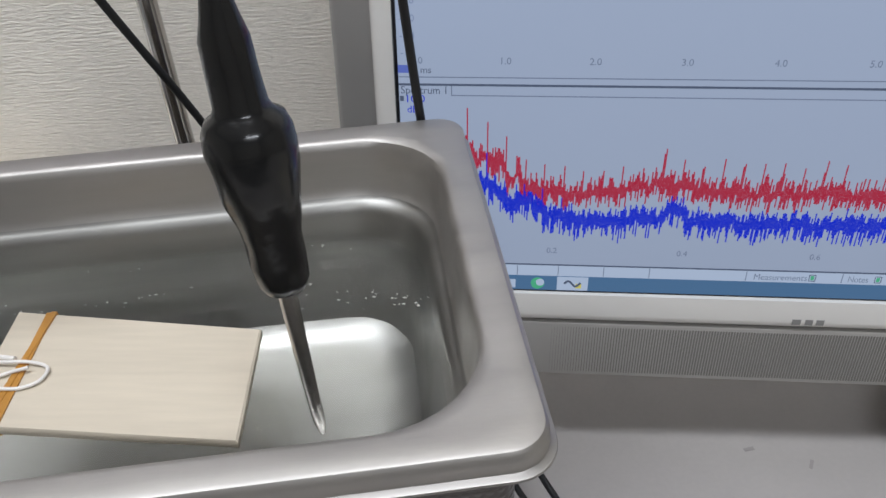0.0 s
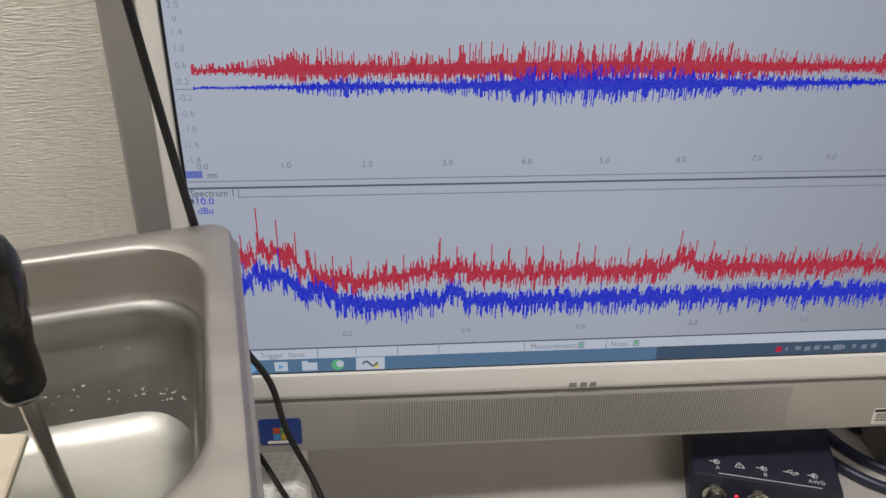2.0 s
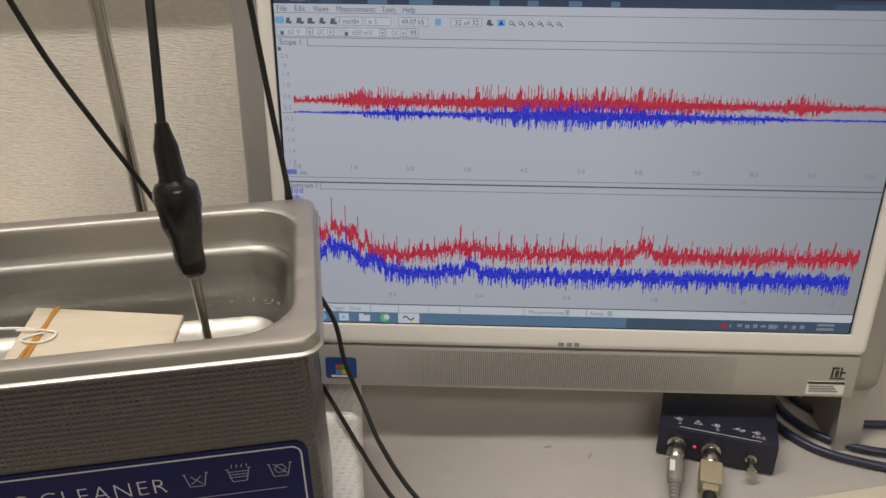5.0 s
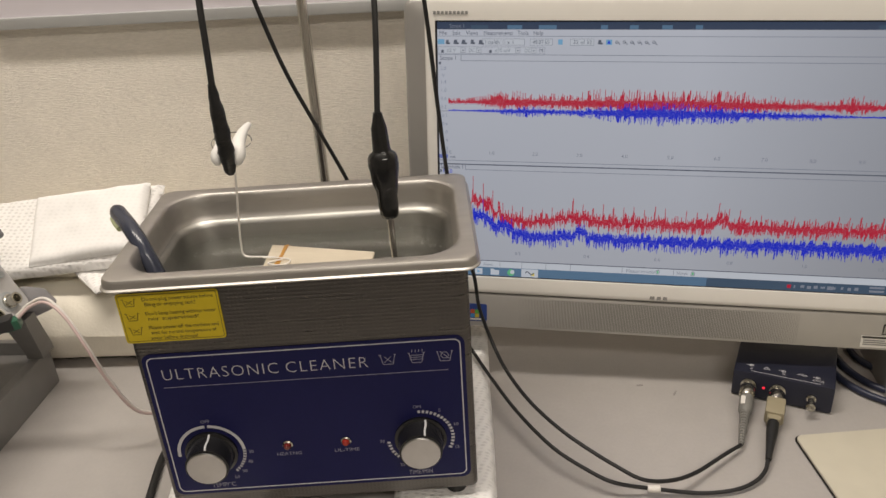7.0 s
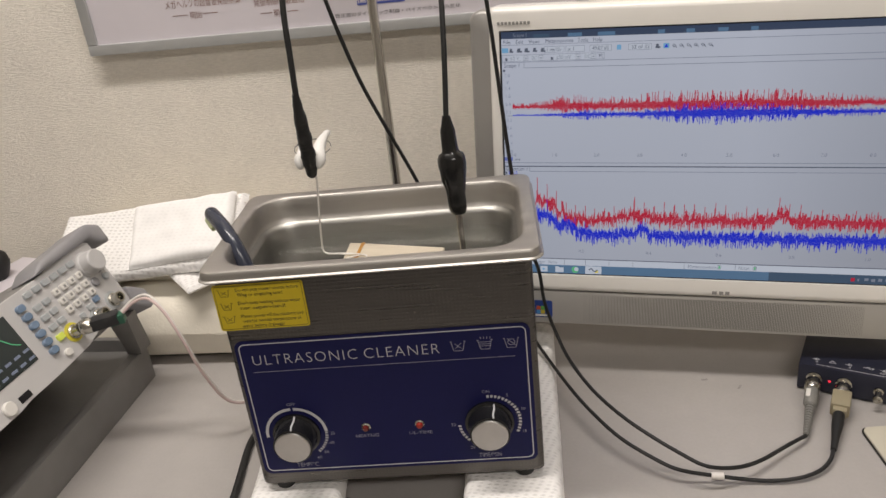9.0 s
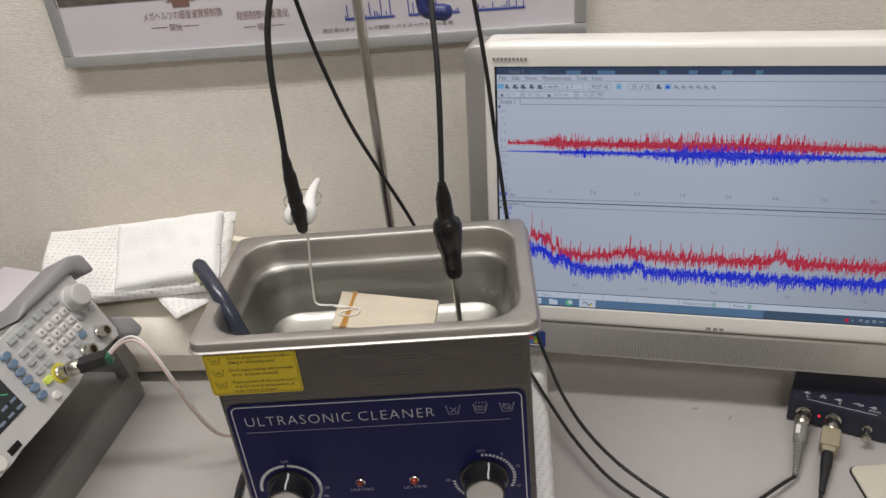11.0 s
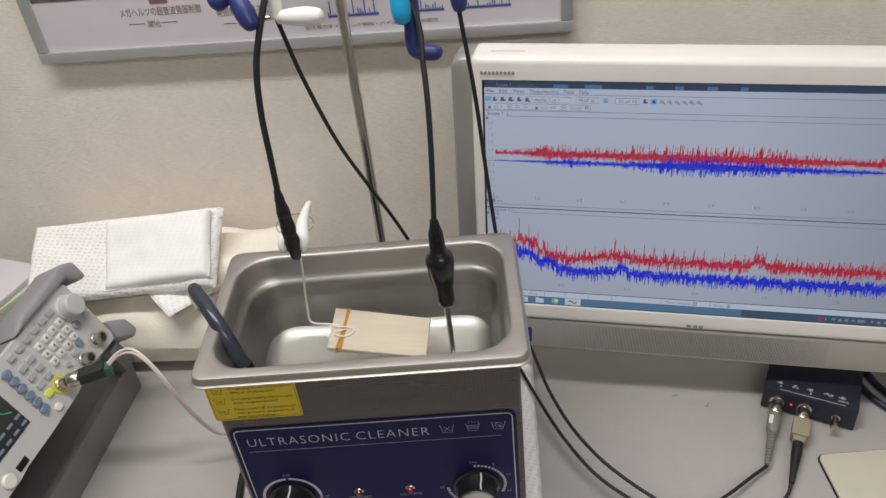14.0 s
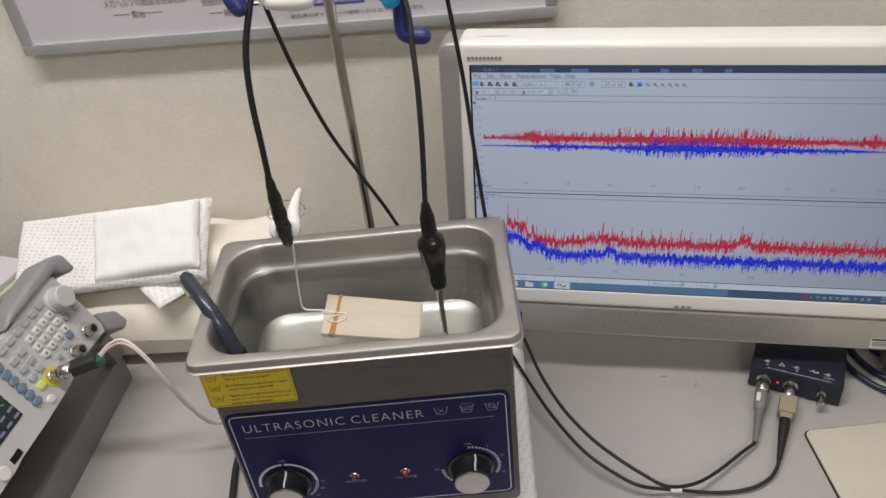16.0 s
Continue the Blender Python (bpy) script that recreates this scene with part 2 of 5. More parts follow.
BEIGEPL = mat("beige_plastic", (0.31, 0.27, 0.18), 0.5, var=0.05)
BLUECABLE = mat("navy_cable_sheath", (0.018, 0.023, 0.050), 0.4, var=0.05)
WHITEWIRE = mat("white_coated_wire", (0.72, 0.69, 0.65), 0.4, var=0.03)
PINKWIRE = mat("pale_pink_wire", (0.62, 0.48, 0.46), 0.45, var=0.04)
SCUFF = mat("scuffed_laminate", (0.31, 0.292, 0.28), 0.5, var=0.1)
PADMAT = mat("beige_desk_pad", (0.55, 0.515, 0.42), 0.6, var=0.04)
INSTR = mat("light_grey_plastic", (0.53, 0.52, 0.515), 0.45, var=0.03, bump=0.05)
BUMPER = mat("grey_rubber_bumper", (0.27, 0.265, 0.275), 0.55, var=0.06, bump=0.1)
CASE = mat("dark_grey_case", (0.21, 0.203, 0.198), 0.5, var=0.08, bump=0.15, bscale=600)
KEYW = mat("white_key", (0.72, 0.70, 0.66), 0.4)
KEYG = mat("pale_grey_key", (0.40, 0.42, 0.43), 0.45)
KEYB = mat("slate_blue_key", (0.16, 0.23, 0.33), 0.4)
KEYY = mat("lit_yellow_key", (0.55, 0.62, 0.10), 0.4, emit=0.2)
YRING = mat("yellow_ring", (0.62, 0.55, 0.06), 0.4)
GREENPL = mat("dark_green_plastic", (0.02, 0.10, 0.06), 0.4)
BLUEPL = mat("dark_blue_plastic", (0.024, 0.034, 0.150), 0.38, var=0.25, bump=0.1)
TURQ = mat("turquoise_plastic", (0.02, 0.38, 0.72), 0.35, var=0.05)
WHITECLIP = mat("white_plastic_clip", (0.82, 0.81, 0.78), 0.35, var=0.02)
LEDRED = mat("red_lens", (0.13, 0.012, 0.009), 0.2, coat=0.5)
PILOT = mat("lit_red_pilot", (0.75, 0.02, 0.05), 0.3, emit=0.9)
LEDON = mat("lit_red_lens", (0.27, 0.022, 0.014), 0.2, emit=0.06)

# ---- mesh tools ----


def finish(bm, smooth=35):
    bmesh.ops.recalc_face_normals(bm, faces=bm.faces)
    me = bpy.data.meshes.new("mesh")
    bm.to_mesh(me)
    bm.free()
    if smooth:
        me.polygons.foreach_set("use_smooth", [True] * len(me.polygons))
        me.set_sharp_from_angle(angle=radians(smooth))
    return me


def part(name, bm, material, parent=None, label="", smooth=35):
    me = bm if isinstance(bm, bpy.types.Mesh) else finish(bm, smooth)
    if material and not me.materials:
        me.materials.append(material)
    ob = new(name, me)
    ob.parent = parent
    if label:
        ob["label"] = label
    return ob


def thing(name, m, label, category, group="", kind=""):
    ob = new(name)
    ob.empty_display_size = 0.02
    ob.matrix_world = m
    return tagged(ob, label, category, group, kind)


def box(x0, x1, y0, y1, z0, z1, bevel=0.0, seg=2, bm=None):
    out = bm or bmesh.new()
    vs = [out.verts.new((x, y, z)) for x in (x0, x1) for y in (y0, y1) for z in (z0, z1)]
    fs = [out.faces.new([vs[i] for i in f]) for f in ((0, 1, 3, 2), (4, 6, 7, 5), (0, 4, 5, 1), (2, 3, 7, 6), (0, 2, 6, 4), (1, 5, 7, 3))]
    if bevel:
        es = {e for f in fs for e in f.edges}
        bmesh.ops.bevel(out, geom=list(es), offset=bevel, segments=seg, profile=0.6, affect="EDGES")
    return out


def rounded(hx, hy, r, n=6, cx=0.0, cy=0.0):
    pts = []
    for sx, sy, a0 in ((1, 1, 0), (-1, 1, 90), (-1, -1, 180), (1, -1, 270)):
        for i in range(n + 1):
            a = radians(a0 + 90 * i / n)
            pts.append((cx + sx * (hx - r) + r * math.cos(a), cy + sy * (hy - r) + r * math.sin(a)))
    return pts


def loft(loops, cap0=True, cap1=True, closed=True):
    bm = bmesh.new()
    rows = [[bm.verts.new(p) for p in lp] for lp in loops]
    n = len(rows[0])
    for a, b in zip(rows, rows[1:]):
        for i in range(n if closed else n - 1):
            j = (i + 1) % n
            bm.faces.new((a[i], a[j], b[j], b[i]))
    if cap0:
        bm.faces.new(rows[0])
    if cap1:
        bm.faces.new(rows[-1])
    return bm


def plate(hx, hz, r, y0, y1, cx=0.0, cz=0.0, n=5):
    """A rounded plate standing in the xz plane, from y0 to y1."""
    pts = rounded(hx, hz, r, n, cx, cz)
    return loft([[(x, y, z) for x, z in pts] for y in (y0, y1)])


def outline(hx, hz, r, w, y0, y1, cx=0.0, cz=0.0, n=6):
    """A thin rounded line frame of width w."""
    a, b = rounded(hx, hz, r, n, cx, cz), rounded(hx - w, hz - w, max(r - w, 0.0002), n, cx, cz)
    bm = loft([[(x, y0, z) for x, z in a], [(x, y1, z) for x, z in a], [(x, y1, z) for x, z in b], [(x, y0, z) for x, z in b], [(x, y0, z) for x, z in a]], False, False)
    bmesh.ops.remove_doubles(bm, verts=bm.verts, dist=1e-6)
    return bm


def smooth_path(pts, per=8):
    ps = [Vector(p) for p in pts]
    ps = [ps[0] * 2 - ps[1]] + ps + [ps[-1] * 2 - ps[-2]]
    out = []
    for i in range(1, len(ps) - 2):
        p0, p1, p2, p3 = ps[i - 1:i + 3]
        for k in range(per):
            t = k / per
            out.append(0.5 * ((2 * p1) + (p2 - p0) * t + (2 * p0 - 5 * p1 + 4 * p2 - p3) * t * t + (3 * p1 - p0 - 3 * p2 + p3) * t ** 3))
    out.append(ps[-2])
    return out


def tube(pts, radius, seg=10, per=8, smooth=True):
    path = smooth_path(pts, per) if smooth else [Vector(p) for p in pts]
    n = len(path)
    rads = radius if callable(radius) else (lambda t: radius)
    tang = [(path[min(i + 1, n - 1)] - path[max(i - 1, 0)]).normalized() for i in range(n)]
    side = tang[0].orthogonal().normalized()
    loops = []
    for i, (p, t) in enumerate(zip(path, tang)):
        side = (side - t * side.dot(t)).normalized()
        up = t.cross(side)
        r = rads(i / (n - 1))
        loops.append([p + (side * math.cos(2 * math.pi * k / seg) + up * math.sin(2 * math.pi * k / seg)) * r for k in range(seg)])
    return loft(loops)


def lathe(profile, seg=24, axis="z"):
    """A turned body: rows of (radius, height)."""
    loops = []
    for r, h in profile:
        lp = []
        for k in range(seg):
            a = 2 * math.pi * k / seg
            c, s = r * math.cos(a), r * math.sin(a)
            lp.append({"z": (c, s, h), "y": (c, -h, s), "x": (h, c, s)}[axis])
        loops.append(lp)
    return loft(loops)


def place(bm, m):
    bmesh.ops.transform(bm, matrix=m, verts=bm.verts)
    return bm


def join(*bms):
    out = bmesh.new()
    for b in bms:
        me = bpy.data.meshes.new("tmp")
        b.to_mesh(me)
        b.free()
        out.from_mesh(me)
        bpy.data.meshes.remove(me)
    return out


def letters(name, words, size, material, parent, m, width=None, align="LEFT", label="", thin=0.0):
    """Flat lettering in the built-in font, width metres long where given; it reads along x, with z up, and faces -y."""
    cu = bpy.data.curves.new("lettering", "FONT")
    cu.body, cu.size, cu.align_x, cu.resolution_u = words, size, align, 3
    cu.offset, cu.space_character = -thin, 1.15 if thin else 1.0
    tmp = bpy.data.objects.new("lettering", cu)
    scene.collection.objects.link(tmp)
    bpy.context.view_layer.update()
    me = bpy.data.meshes.new_from_object(tmp.evaluated_get(bpy.context.evaluated_depsgraph_get()))
    bpy.data.objects.remove(tmp)
    if width:
        xs = [v.co.x for v in me.vertices]
        k = width / (max(xs) - min(xs))
        me.transform(Matrix.Diagonal((k, 1, 1, 1)))
    me.transform(m @ Matrix.Rotation(radians(90), 4, "X"))
    me.materials.clear()
    return part(name, me, material, parent, label)


def bars(name, rows, material, parent, y, label=""):
    """Plain bars for print that cannot be read: rows of (x0, x1, z0, z1)."""
    bm = bmesh.new()
    for x0, x1, z0, z1 in rows:
        box(x0, x1, y - 0.0002, y, z0, z1, bm=bm)
    return part(name, bm, material, parent, label, smooth=0)


def lumpy(hx, hy, z0, z1, r, lump, seed, nx=40, ny=24, sag=0.0):
    """A soft folded cloth: a rounded slab with uneven faces."""
    bm = bmesh.new()

    def shape(u, v, s):
        x, y = hx * u, hy * v
        edge = max(abs(u) * hx - (hx - r), abs(v) * hy - (hy - r), 0.0) / r
        drop = 1 - math.sqrt(max(0.0, 1 - min(edge, 1.0) ** 2))
        k = noise.noise(Vector((x * 14 + seed, y * 14, s * 3))) * lump + noise.noise(Vector((x * 45 + seed, y * 45, s))) * lump * 0.35
        mid = (z0 + z1) / 2
        z = (z1 + k - (z1 - mid) * drop) if s > 0 else (z0 + (mid - z0) * drop)
        wob = 1 + 0.025 * noise.noise(Vector((x * 9, y * 9, seed)))
        return (x * wob, y * wob, z - sag * (u * u))
    top = [[bm.verts.new(shape(2 * i / nx - 1, 2 * j / ny - 1, 1)) for i in range(nx + 1)] for j in range(ny + 1)]
    bot = [[bm.verts.new(shape(2 * i / nx - 1, 2 * j / ny - 1, -1)) for i in range(nx + 1)] for j in range(ny + 1)]
    for g in (top, bot):
        for j in range(ny):
            for i in range(nx):
                bm.faces.new((g[j][i], g[j][i + 1], g[j + 1][i + 1], g[j + 1][i]))
    bmesh.ops.remove_doubles(bm, verts=bm.verts, dist=1e-5)
    rim_t = [top[0][i] for i in range(nx + 1)] + [top[j][nx] for j in range(1, ny + 1)] + [top[ny][i] for i in range(nx - 1, -1, -1)] + [top[j][0] for j in range(ny - 1, 0, -1)]
    rim_b = [bot[0][i] for i in range(nx + 1)] + [bot[j][nx] for j in range(1, ny + 1)] + [bot[ny][i] for i in range(nx - 1, -1, -1)] + [bot[j][0] for j in range(ny - 1, 0, -1)]
    for i in range(len(rim_t)):
        a, b, c, d = rim_t[i], rim_t[(i + 1) % len(rim_t)], rim_b[(i + 1) % len(rim_t)], rim_b[i]
        if all(v.is_valid for v in (a, b, c, d)) and len({a, b, c, d}) == 4:
            bm.faces.new((a, b, c, d))
    return bm


# ---- the room ----
WALL_TURN = -4.6
WALL_M = pose(0, 0.397, 0, 0, 0, WALL_TURN)
w = part("wall_north", box(-2.4, 2.4, 0, 0.1, -0.72, 1.75), WALL)
w.matrix_world = WALL_M
tagged(w, "cream wallpapered wall with a fine woven relief", "wall", kind="structure")
for nm, b in (("wall_south", (-2.4, 2.4, -3.5, -3.4)), ("wall_west", (-2.5, -2.4, -3.4, 0.7)), ("wall_east", (2.4, 2.5, -3.4, 0.7))):
    o = part(nm, box(*b, -0.72, 1.75), PLASTER)
    tagged(o, "plain painted office wall behind the desk", "wall", kind="structure")
tagged(part("floor", box(-2.5, 2.5, -3.5, 0.7, -0.82, -0.72), CARPET), "dark grey carpeted office floor", "floor", kind="structure")
tagged(part("ceiling", box(-2.5, 2.5, -3.5, 0.7, 1.75, 1.85), PLASTER), "plain white painted ceiling", "ceiling", kind="structure")

# the desk, against the wall
desk = thing("desk", pose(0, 0, 0, 0, 0, WALL_TURN), "light grey laminate office desk against the wall", "desk")
part("desktop", box(-0.95, 0.95, -0.42, 0.388, -0.028, 0, 0.002), DESK, desk)
for x in (-0.9, 0.9):
    for y in (-0.38, 0.34):
        part("leg", box(x - 0.02, x + 0.02, y - 0.02, y + 0.02, -0.72, -0.028, 0.003), SILVER, desk, "grey steel leg")
for x, y, lx, ly, a in ((0.290, 0.196, 0.0032, 0.0012, 10), (0.323, 0.182, 0.0035, 0.001, 60)):
    part("scuff", place(box(-lx, lx, -ly, ly, 0.0001, 0.0004), pose(x, y, 0, 0, 0, a)), SCUFF, desk, "small dark scuff mark")

# ---- the ultrasonic cleaner ----
TANK_CY, TANK_HX, TANK_HY = 0.0735, 0.1315, 0.0825


def ultrasonic_cleaner():
    th = thing("ultrasonic_cleaner", pose(0, 0, 0.031), "stainless steel ultrasonic cleaner with navy panel on folded towels", "cleaner")
    Z = -0.031

    def ring(hx, hy, r, z):
        return [(x, y, z + Z) for x, y in rounded(hx, hy, r, 8, 0, TANK_CY)]
    hx, hy = TANK_HX, TANK_HY
    # rim and bowl, one pressed sheet
    prof = [(-0.0010, 0.0130, 0.2470), (0.0014, 0.0115, 0.2468), (0.0020, 0.0120, 0.2474), (0.0018, 0.0118, 0.2480), (0.0008, 0.0112, 0.2485), (0.0003, 0.0108, 0.2490), (0.0001, 0.0106, 0.2522), (-0.0003, 0.0103, 0.2541), (-0.0010, 0.0098, 0.2550), (-0.0020, 0.0094, 0.2553),
            (-0.0060, 0.0150, 0.2552), (-0.0094, 0.0260, 0.2550), (-0.0106, 0.0290, 0.2547), (-0.0116, 0.0300, 0.2538), (-0.0124, 0.0300, 0.2515), (-0.0132, 0.0300, 0.2460), (-0.0142, 0.0295, 0.2370),
            (-0.0153, 0.0295, 0.2328), (-0.0168, 0.0290, 0.2314), (-0.0186, 0.0285, 0.2298), (-0.0198, 0.0280, 0.2272), (-0.0212, 0.0280, 0.2100), (-0.0262, 0.0260, 0.1660), (-0.0280, 0.0255, 0.1590), (-0.0330, 0.0235, 0.1550), (-0.0410, 0.0200, 0.1535)]
    bowl = part("bowl", loft([ring(hx + d, hy + d, r, z) for d, r, z in prof], False, True), STEEL, th, "pressed stainless steel bowl with a rolled rim", smooth=35)
    # faces of the same sheet below the step take a darker steel
    bowl.data.materials.append(DARKER_STEEL)
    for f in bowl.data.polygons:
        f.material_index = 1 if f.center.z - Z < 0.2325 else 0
    # housing
    def shell(d, z):
        return [(x, y, z + Z) for x, y in rounded(0.1245 + d, 0.0735 + d, 0.007 + d, 5, 0, 0.0735)]
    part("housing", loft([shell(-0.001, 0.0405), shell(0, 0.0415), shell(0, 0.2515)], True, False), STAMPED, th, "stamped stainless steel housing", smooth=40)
    for x in (-0.107, 0.107):
        for y in (0.012, 0.135):
            part("foot", place(lathe([(0.0075, 0), (0.0085, 0.001), (0.0085, 0.0105)], 14), pose(x, y, 0)), RUBBER, th, "black rubber foot")
    # control panel film
    panel = part("control_panel", plate(0.1192, 0.0680, 0.007, -0.0006, 0.0002, 0, 0.1207 + Z), NAVY, th, "navy printed control panel")
    part("border_line", outline(0.1162, 0.0652, 0.0055, 0.0009, -0.0007, -0.0005, 0, 0.1207 + Z), PRINT, panel, "thin white border line")
    letters("lettering", "ULTRASONIC", 0.0140, PRINT, panel, pose(-0.1075, -0.0008, 0.1655 + Z), 0.0860, thin=0.00026)
    letters("lettering", "CLEANER", 0.0140, PRINT, panel, pose(-0.0155, -0.0008, 0.1655 + Z), 0.0610, thin=0.00026)
    bars("rule", [(-0.108, 0.106, 0.1585 + Z, 0.1589 + Z)], FAINT, panel, -0.0006)
    for cx, kind in ((0.0615, "x"), (0.083, "wave"), (0.104, "dial")):
        bm = bmesh.new()
        seg = [((-0.0065, 0.005), (-0.0042, -0.005)), ((-0.0042, -0.005), (0.0042, -0.005)), ((0.0042, -0.005), (0.0065, 0.005)), ((-0.0075, 0.005), (-0.0055, 0.005)), ((0.0055, 0.005), (0.0075, 0.005))]
        if kind == "x":
            seg += [((-0.003, 0.003), (0.003, -0.003)), ((-0.003, -0.003), (0.003, 0.003))]
        elif kind == "wave":
            seg += [((-0.006, 0.0028 - k * 0.0022), (0.0058, 0.0028 - k * 0.0022)) for k in range(3)] + [((-0.004 + k * 0.003, 0.006), (-0.0035 + k * 0.003, 0.0085)) for k in range(4)]
        else:
            seg += [((0.0035 * math.cos(a), 0.001 + 0.0035 * math.sin(a)), (0.0035 * math.cos(a + 1.05), 0.001 + 0.0035 * math.sin(a + 1.05))) for a in [k * 1.047 for k in range(6)]] + [((-0.004, 0.005), (0.004, -0.003))]
        for (ax, az), (bx, bz) in seg:
            d = Vector((bx - ax, bz - az))
            k = Vector((-d.y, d.x)).normalized() * 0.00032
            vs = [bm.verts.new((cx + px * 0.85, -0.0008, 0.1712 + Z + pz * 0.85)) for px, pz in ((ax - k.x, az - k.y), (bx - k.x, bz - k.y), (bx + k.x, bz + k.y), (ax + k.x, az + k.y))]
            bm.faces.new(vs)
        part("symbol", bm, FAINT, panel, "printed tub symbol")

    def dial(cx, cz, turn, names, arcs, title, tx):
        def tick(a0, a1, r0, r1, bm):
            n = max(1, int(abs(a1 - a0) / 6))
            for i in range(n):
                b0, b1 = radians(a0 + (a1 - a0) * i / n), radians(a0 + (a1 - a0) * (i + 1) / n)
                bm.faces.new([bm.verts.new((cx + r * math.sin(b), -0.0008, cz + Z + r * math.cos(b))) for r, b in ((r0, b0), (r1, b0), (r1, b1), (r0, b1))])
        for a0, a1 in arcs:
            bm = bmesh.new()
            tick(a0, a1, 0.0242, 0.0268, bm)
            part("scale_arc" if a1 - a0 > 20 else "scale_mark", bm, PRINT, panel, "white printed dial scale")
        for ang, words in names:
            a = radians(ang)
            letters("numeral", words, 0.0042, FAINT, panel, pose(cx + 0.0305 * math.sin(a), -0.0008, cz + Z + 0.0305 * math.cos(a) - 0.0015), None, "CENTER")
        letters("caption", title, 0.0062, FAINT, panel, pose(tx, -0.0008, 0.0588 + Z), 0.019, "CENTER")
        knob = part("knob", place(lathe([(0.0205, 0.0), (0.0205, 0.0025), (0.0185, 0.0032), (0.0172, 0.0095), (0.0166, 0.0175), (0.0150, 0.0182)], 40, "y"), pose(cx, -0.0006, cz + Z)), BLACK, th, "smooth glossy black control knob")
        part("cap", place(lathe([(0.0150, 0.0), (0.0150, 0.0006), (0.0142, 0.0012), (0.0001, 0.0012)], 40, "y"), pose(cx, -0.0188, cz + Z)), CAP, knob, "brushed aluminium cap")
        a = radians(turn)
        p0 = Vector((cx + 0.0195 * math.sin(a), -0.0036, cz + Z + 0.0195 * math.cos(a)))
        p1 = Vector((cx + 0.0170 * math.sin(a), -0.0185, cz + Z + 0.0170 * math.cos(a)))
        part("pointer", tube([p0, p0.lerp(p1, 0.35) + Vector((0.0004, 0, 0.0003)), p0.lerp(p1, 0.7) + Vector((-0.0003, 0, 0.0003)), p1], 0.0008, 6, 4), PRINT, knob, "white pointer line")
    dial(-0.0835, 0.0945, 5, ((0, "OFF"), (93, "30"), (112, "40"), (133, "50"), (150, "60")), [(-95, -3), (2, 88)] + [(90 + k * 6, 93 + k * 6) for k in range(9)], "TEMP/\u00b0C", -0.0800)
    dial(0.0810, 0.0955, 14, ((-2, "ON"), (32, "5"), (68, "10"), (112, "15"), (212, "25"), (268, "30")), [(-2 + k * 7.2, 2.4 + k * 7.2) for k in range(17)] + [(225 + k * 7.2, 229.4 + k * 7.2) for k in range(6)], "TIME/MIN", 0.0790)
    for x, m, words in ((-0.0235, LEDRED, "HEATNG"), (0.0222, LEDON, "UL-TIME")):
        lamp = part("indicator_lamp", place(lathe([(0.0042, 0), (0.0042, 0.0012), (0.0033, 0.0022), (0.0031, 0.0015)], 20, "y"), pose(x, -0.0006, 0.0975 + Z)), NICKEL, th, "red indicator lamp in a metal ring")
        part("lens", place(lathe([(0.0029, 0), (0.0029, 0.002), (0.0022, 0.0036), (0.0008, 0.0042)], 18, "y"), pose(x, -0.0012, 0.0975 + Z)), m, lamp)
        letters("caption", words, 0.0046, FAINT, panel, pose(x, -0.0008, 0.0868 + Z), 0.0195, "CENTER")
    # warning label
    lab = part("warning_label", plate(0.0362, 0.0205, 0.0025, -0.0006, 0.0002, -0.0893, 0.2200 + Z), YELLOW, th, "yellow warning label")
    part("border_line", outline(0.0350, 0.0193, 0.002, 0.0004, -0.0008, -0.0006, -0.0893, 0.2200 + Z), OLIVE, lab)
    for k, (one, two) in enumerate((("Do not plug power source before", "filling or emptying tank!"), ("Don't keep heating without water", "nor supervised!"), ("Please power off the machine and", "wait for normal temperature of"))):
        z = 0.2342 - k * 0.0118 + Z
        letters("lettering", one, 0.0042, INK, lab, pose(-0.1072, -0.0008, z), 0.050)
        letters("lettering", two, 0.0042, INK, lab, pose(-0.1062, -0.0008, z - 0.0044), 0.036 if k < 2 else 0.047)
        bm = bmesh.new()
        for ax, az, bx, bz in ((-0.0042, 0.0030, -0.0030, -0.0028), (-0.0030, -0.0028, 0.0030, -0.0028), (0.0030, -0.0028, 0.0042, 0.0030), (-0.0052, 0.0030, -0.0036, 0.0030), (0.0036, 0.0030, 0.0052, 0.0030), (-0.0022, 0.0016, 0.0022, -0.0014), (-0.0022, -0.0014, 0.0022, 0.0016)):
            d = Vector((bx - ax, bz - az))
            q = Vector((-d.y, d.x)).normalized() * 0.00028
            bm.faces.new([bm.verts.new((-0.1165 + px, -0.0008, z - 0.001 + pz)) for px, pz in ((ax - q.x, az - q.y), (bx - q.x, bz - q.y), (bx + q.x, bz + q.y), (ax + q.x, az + q.y))])
        part("symbol", bm, OLIVE, lab, "printed tub symbol", smooth=0)
    letters("lettering", "water before drainage!", 0.0042, INK, lab, pose(-0.1075, -0.0008, 0.2342 - 2 * 0.0118 - 0.0088 + Z), 0.034)
    return th


ultrasonic_cleaner()

# water in the bowl
bm = loft([[(x, y, z) for x, y in rounded(TANK_HX + d, TANK_HY + d, 0.0255, 8, 0, TANK_CY)] for d, z in ((-0.0270, 0.1527), (-0.0250, 0.166), (-0.0200, 0.210), (-0.0195, 0.2165))])
o = part("tank_water", bm, WATER)
o.visible_shadow = False
tagged(o, "clear rippled water standing in the steel bowl", "water")

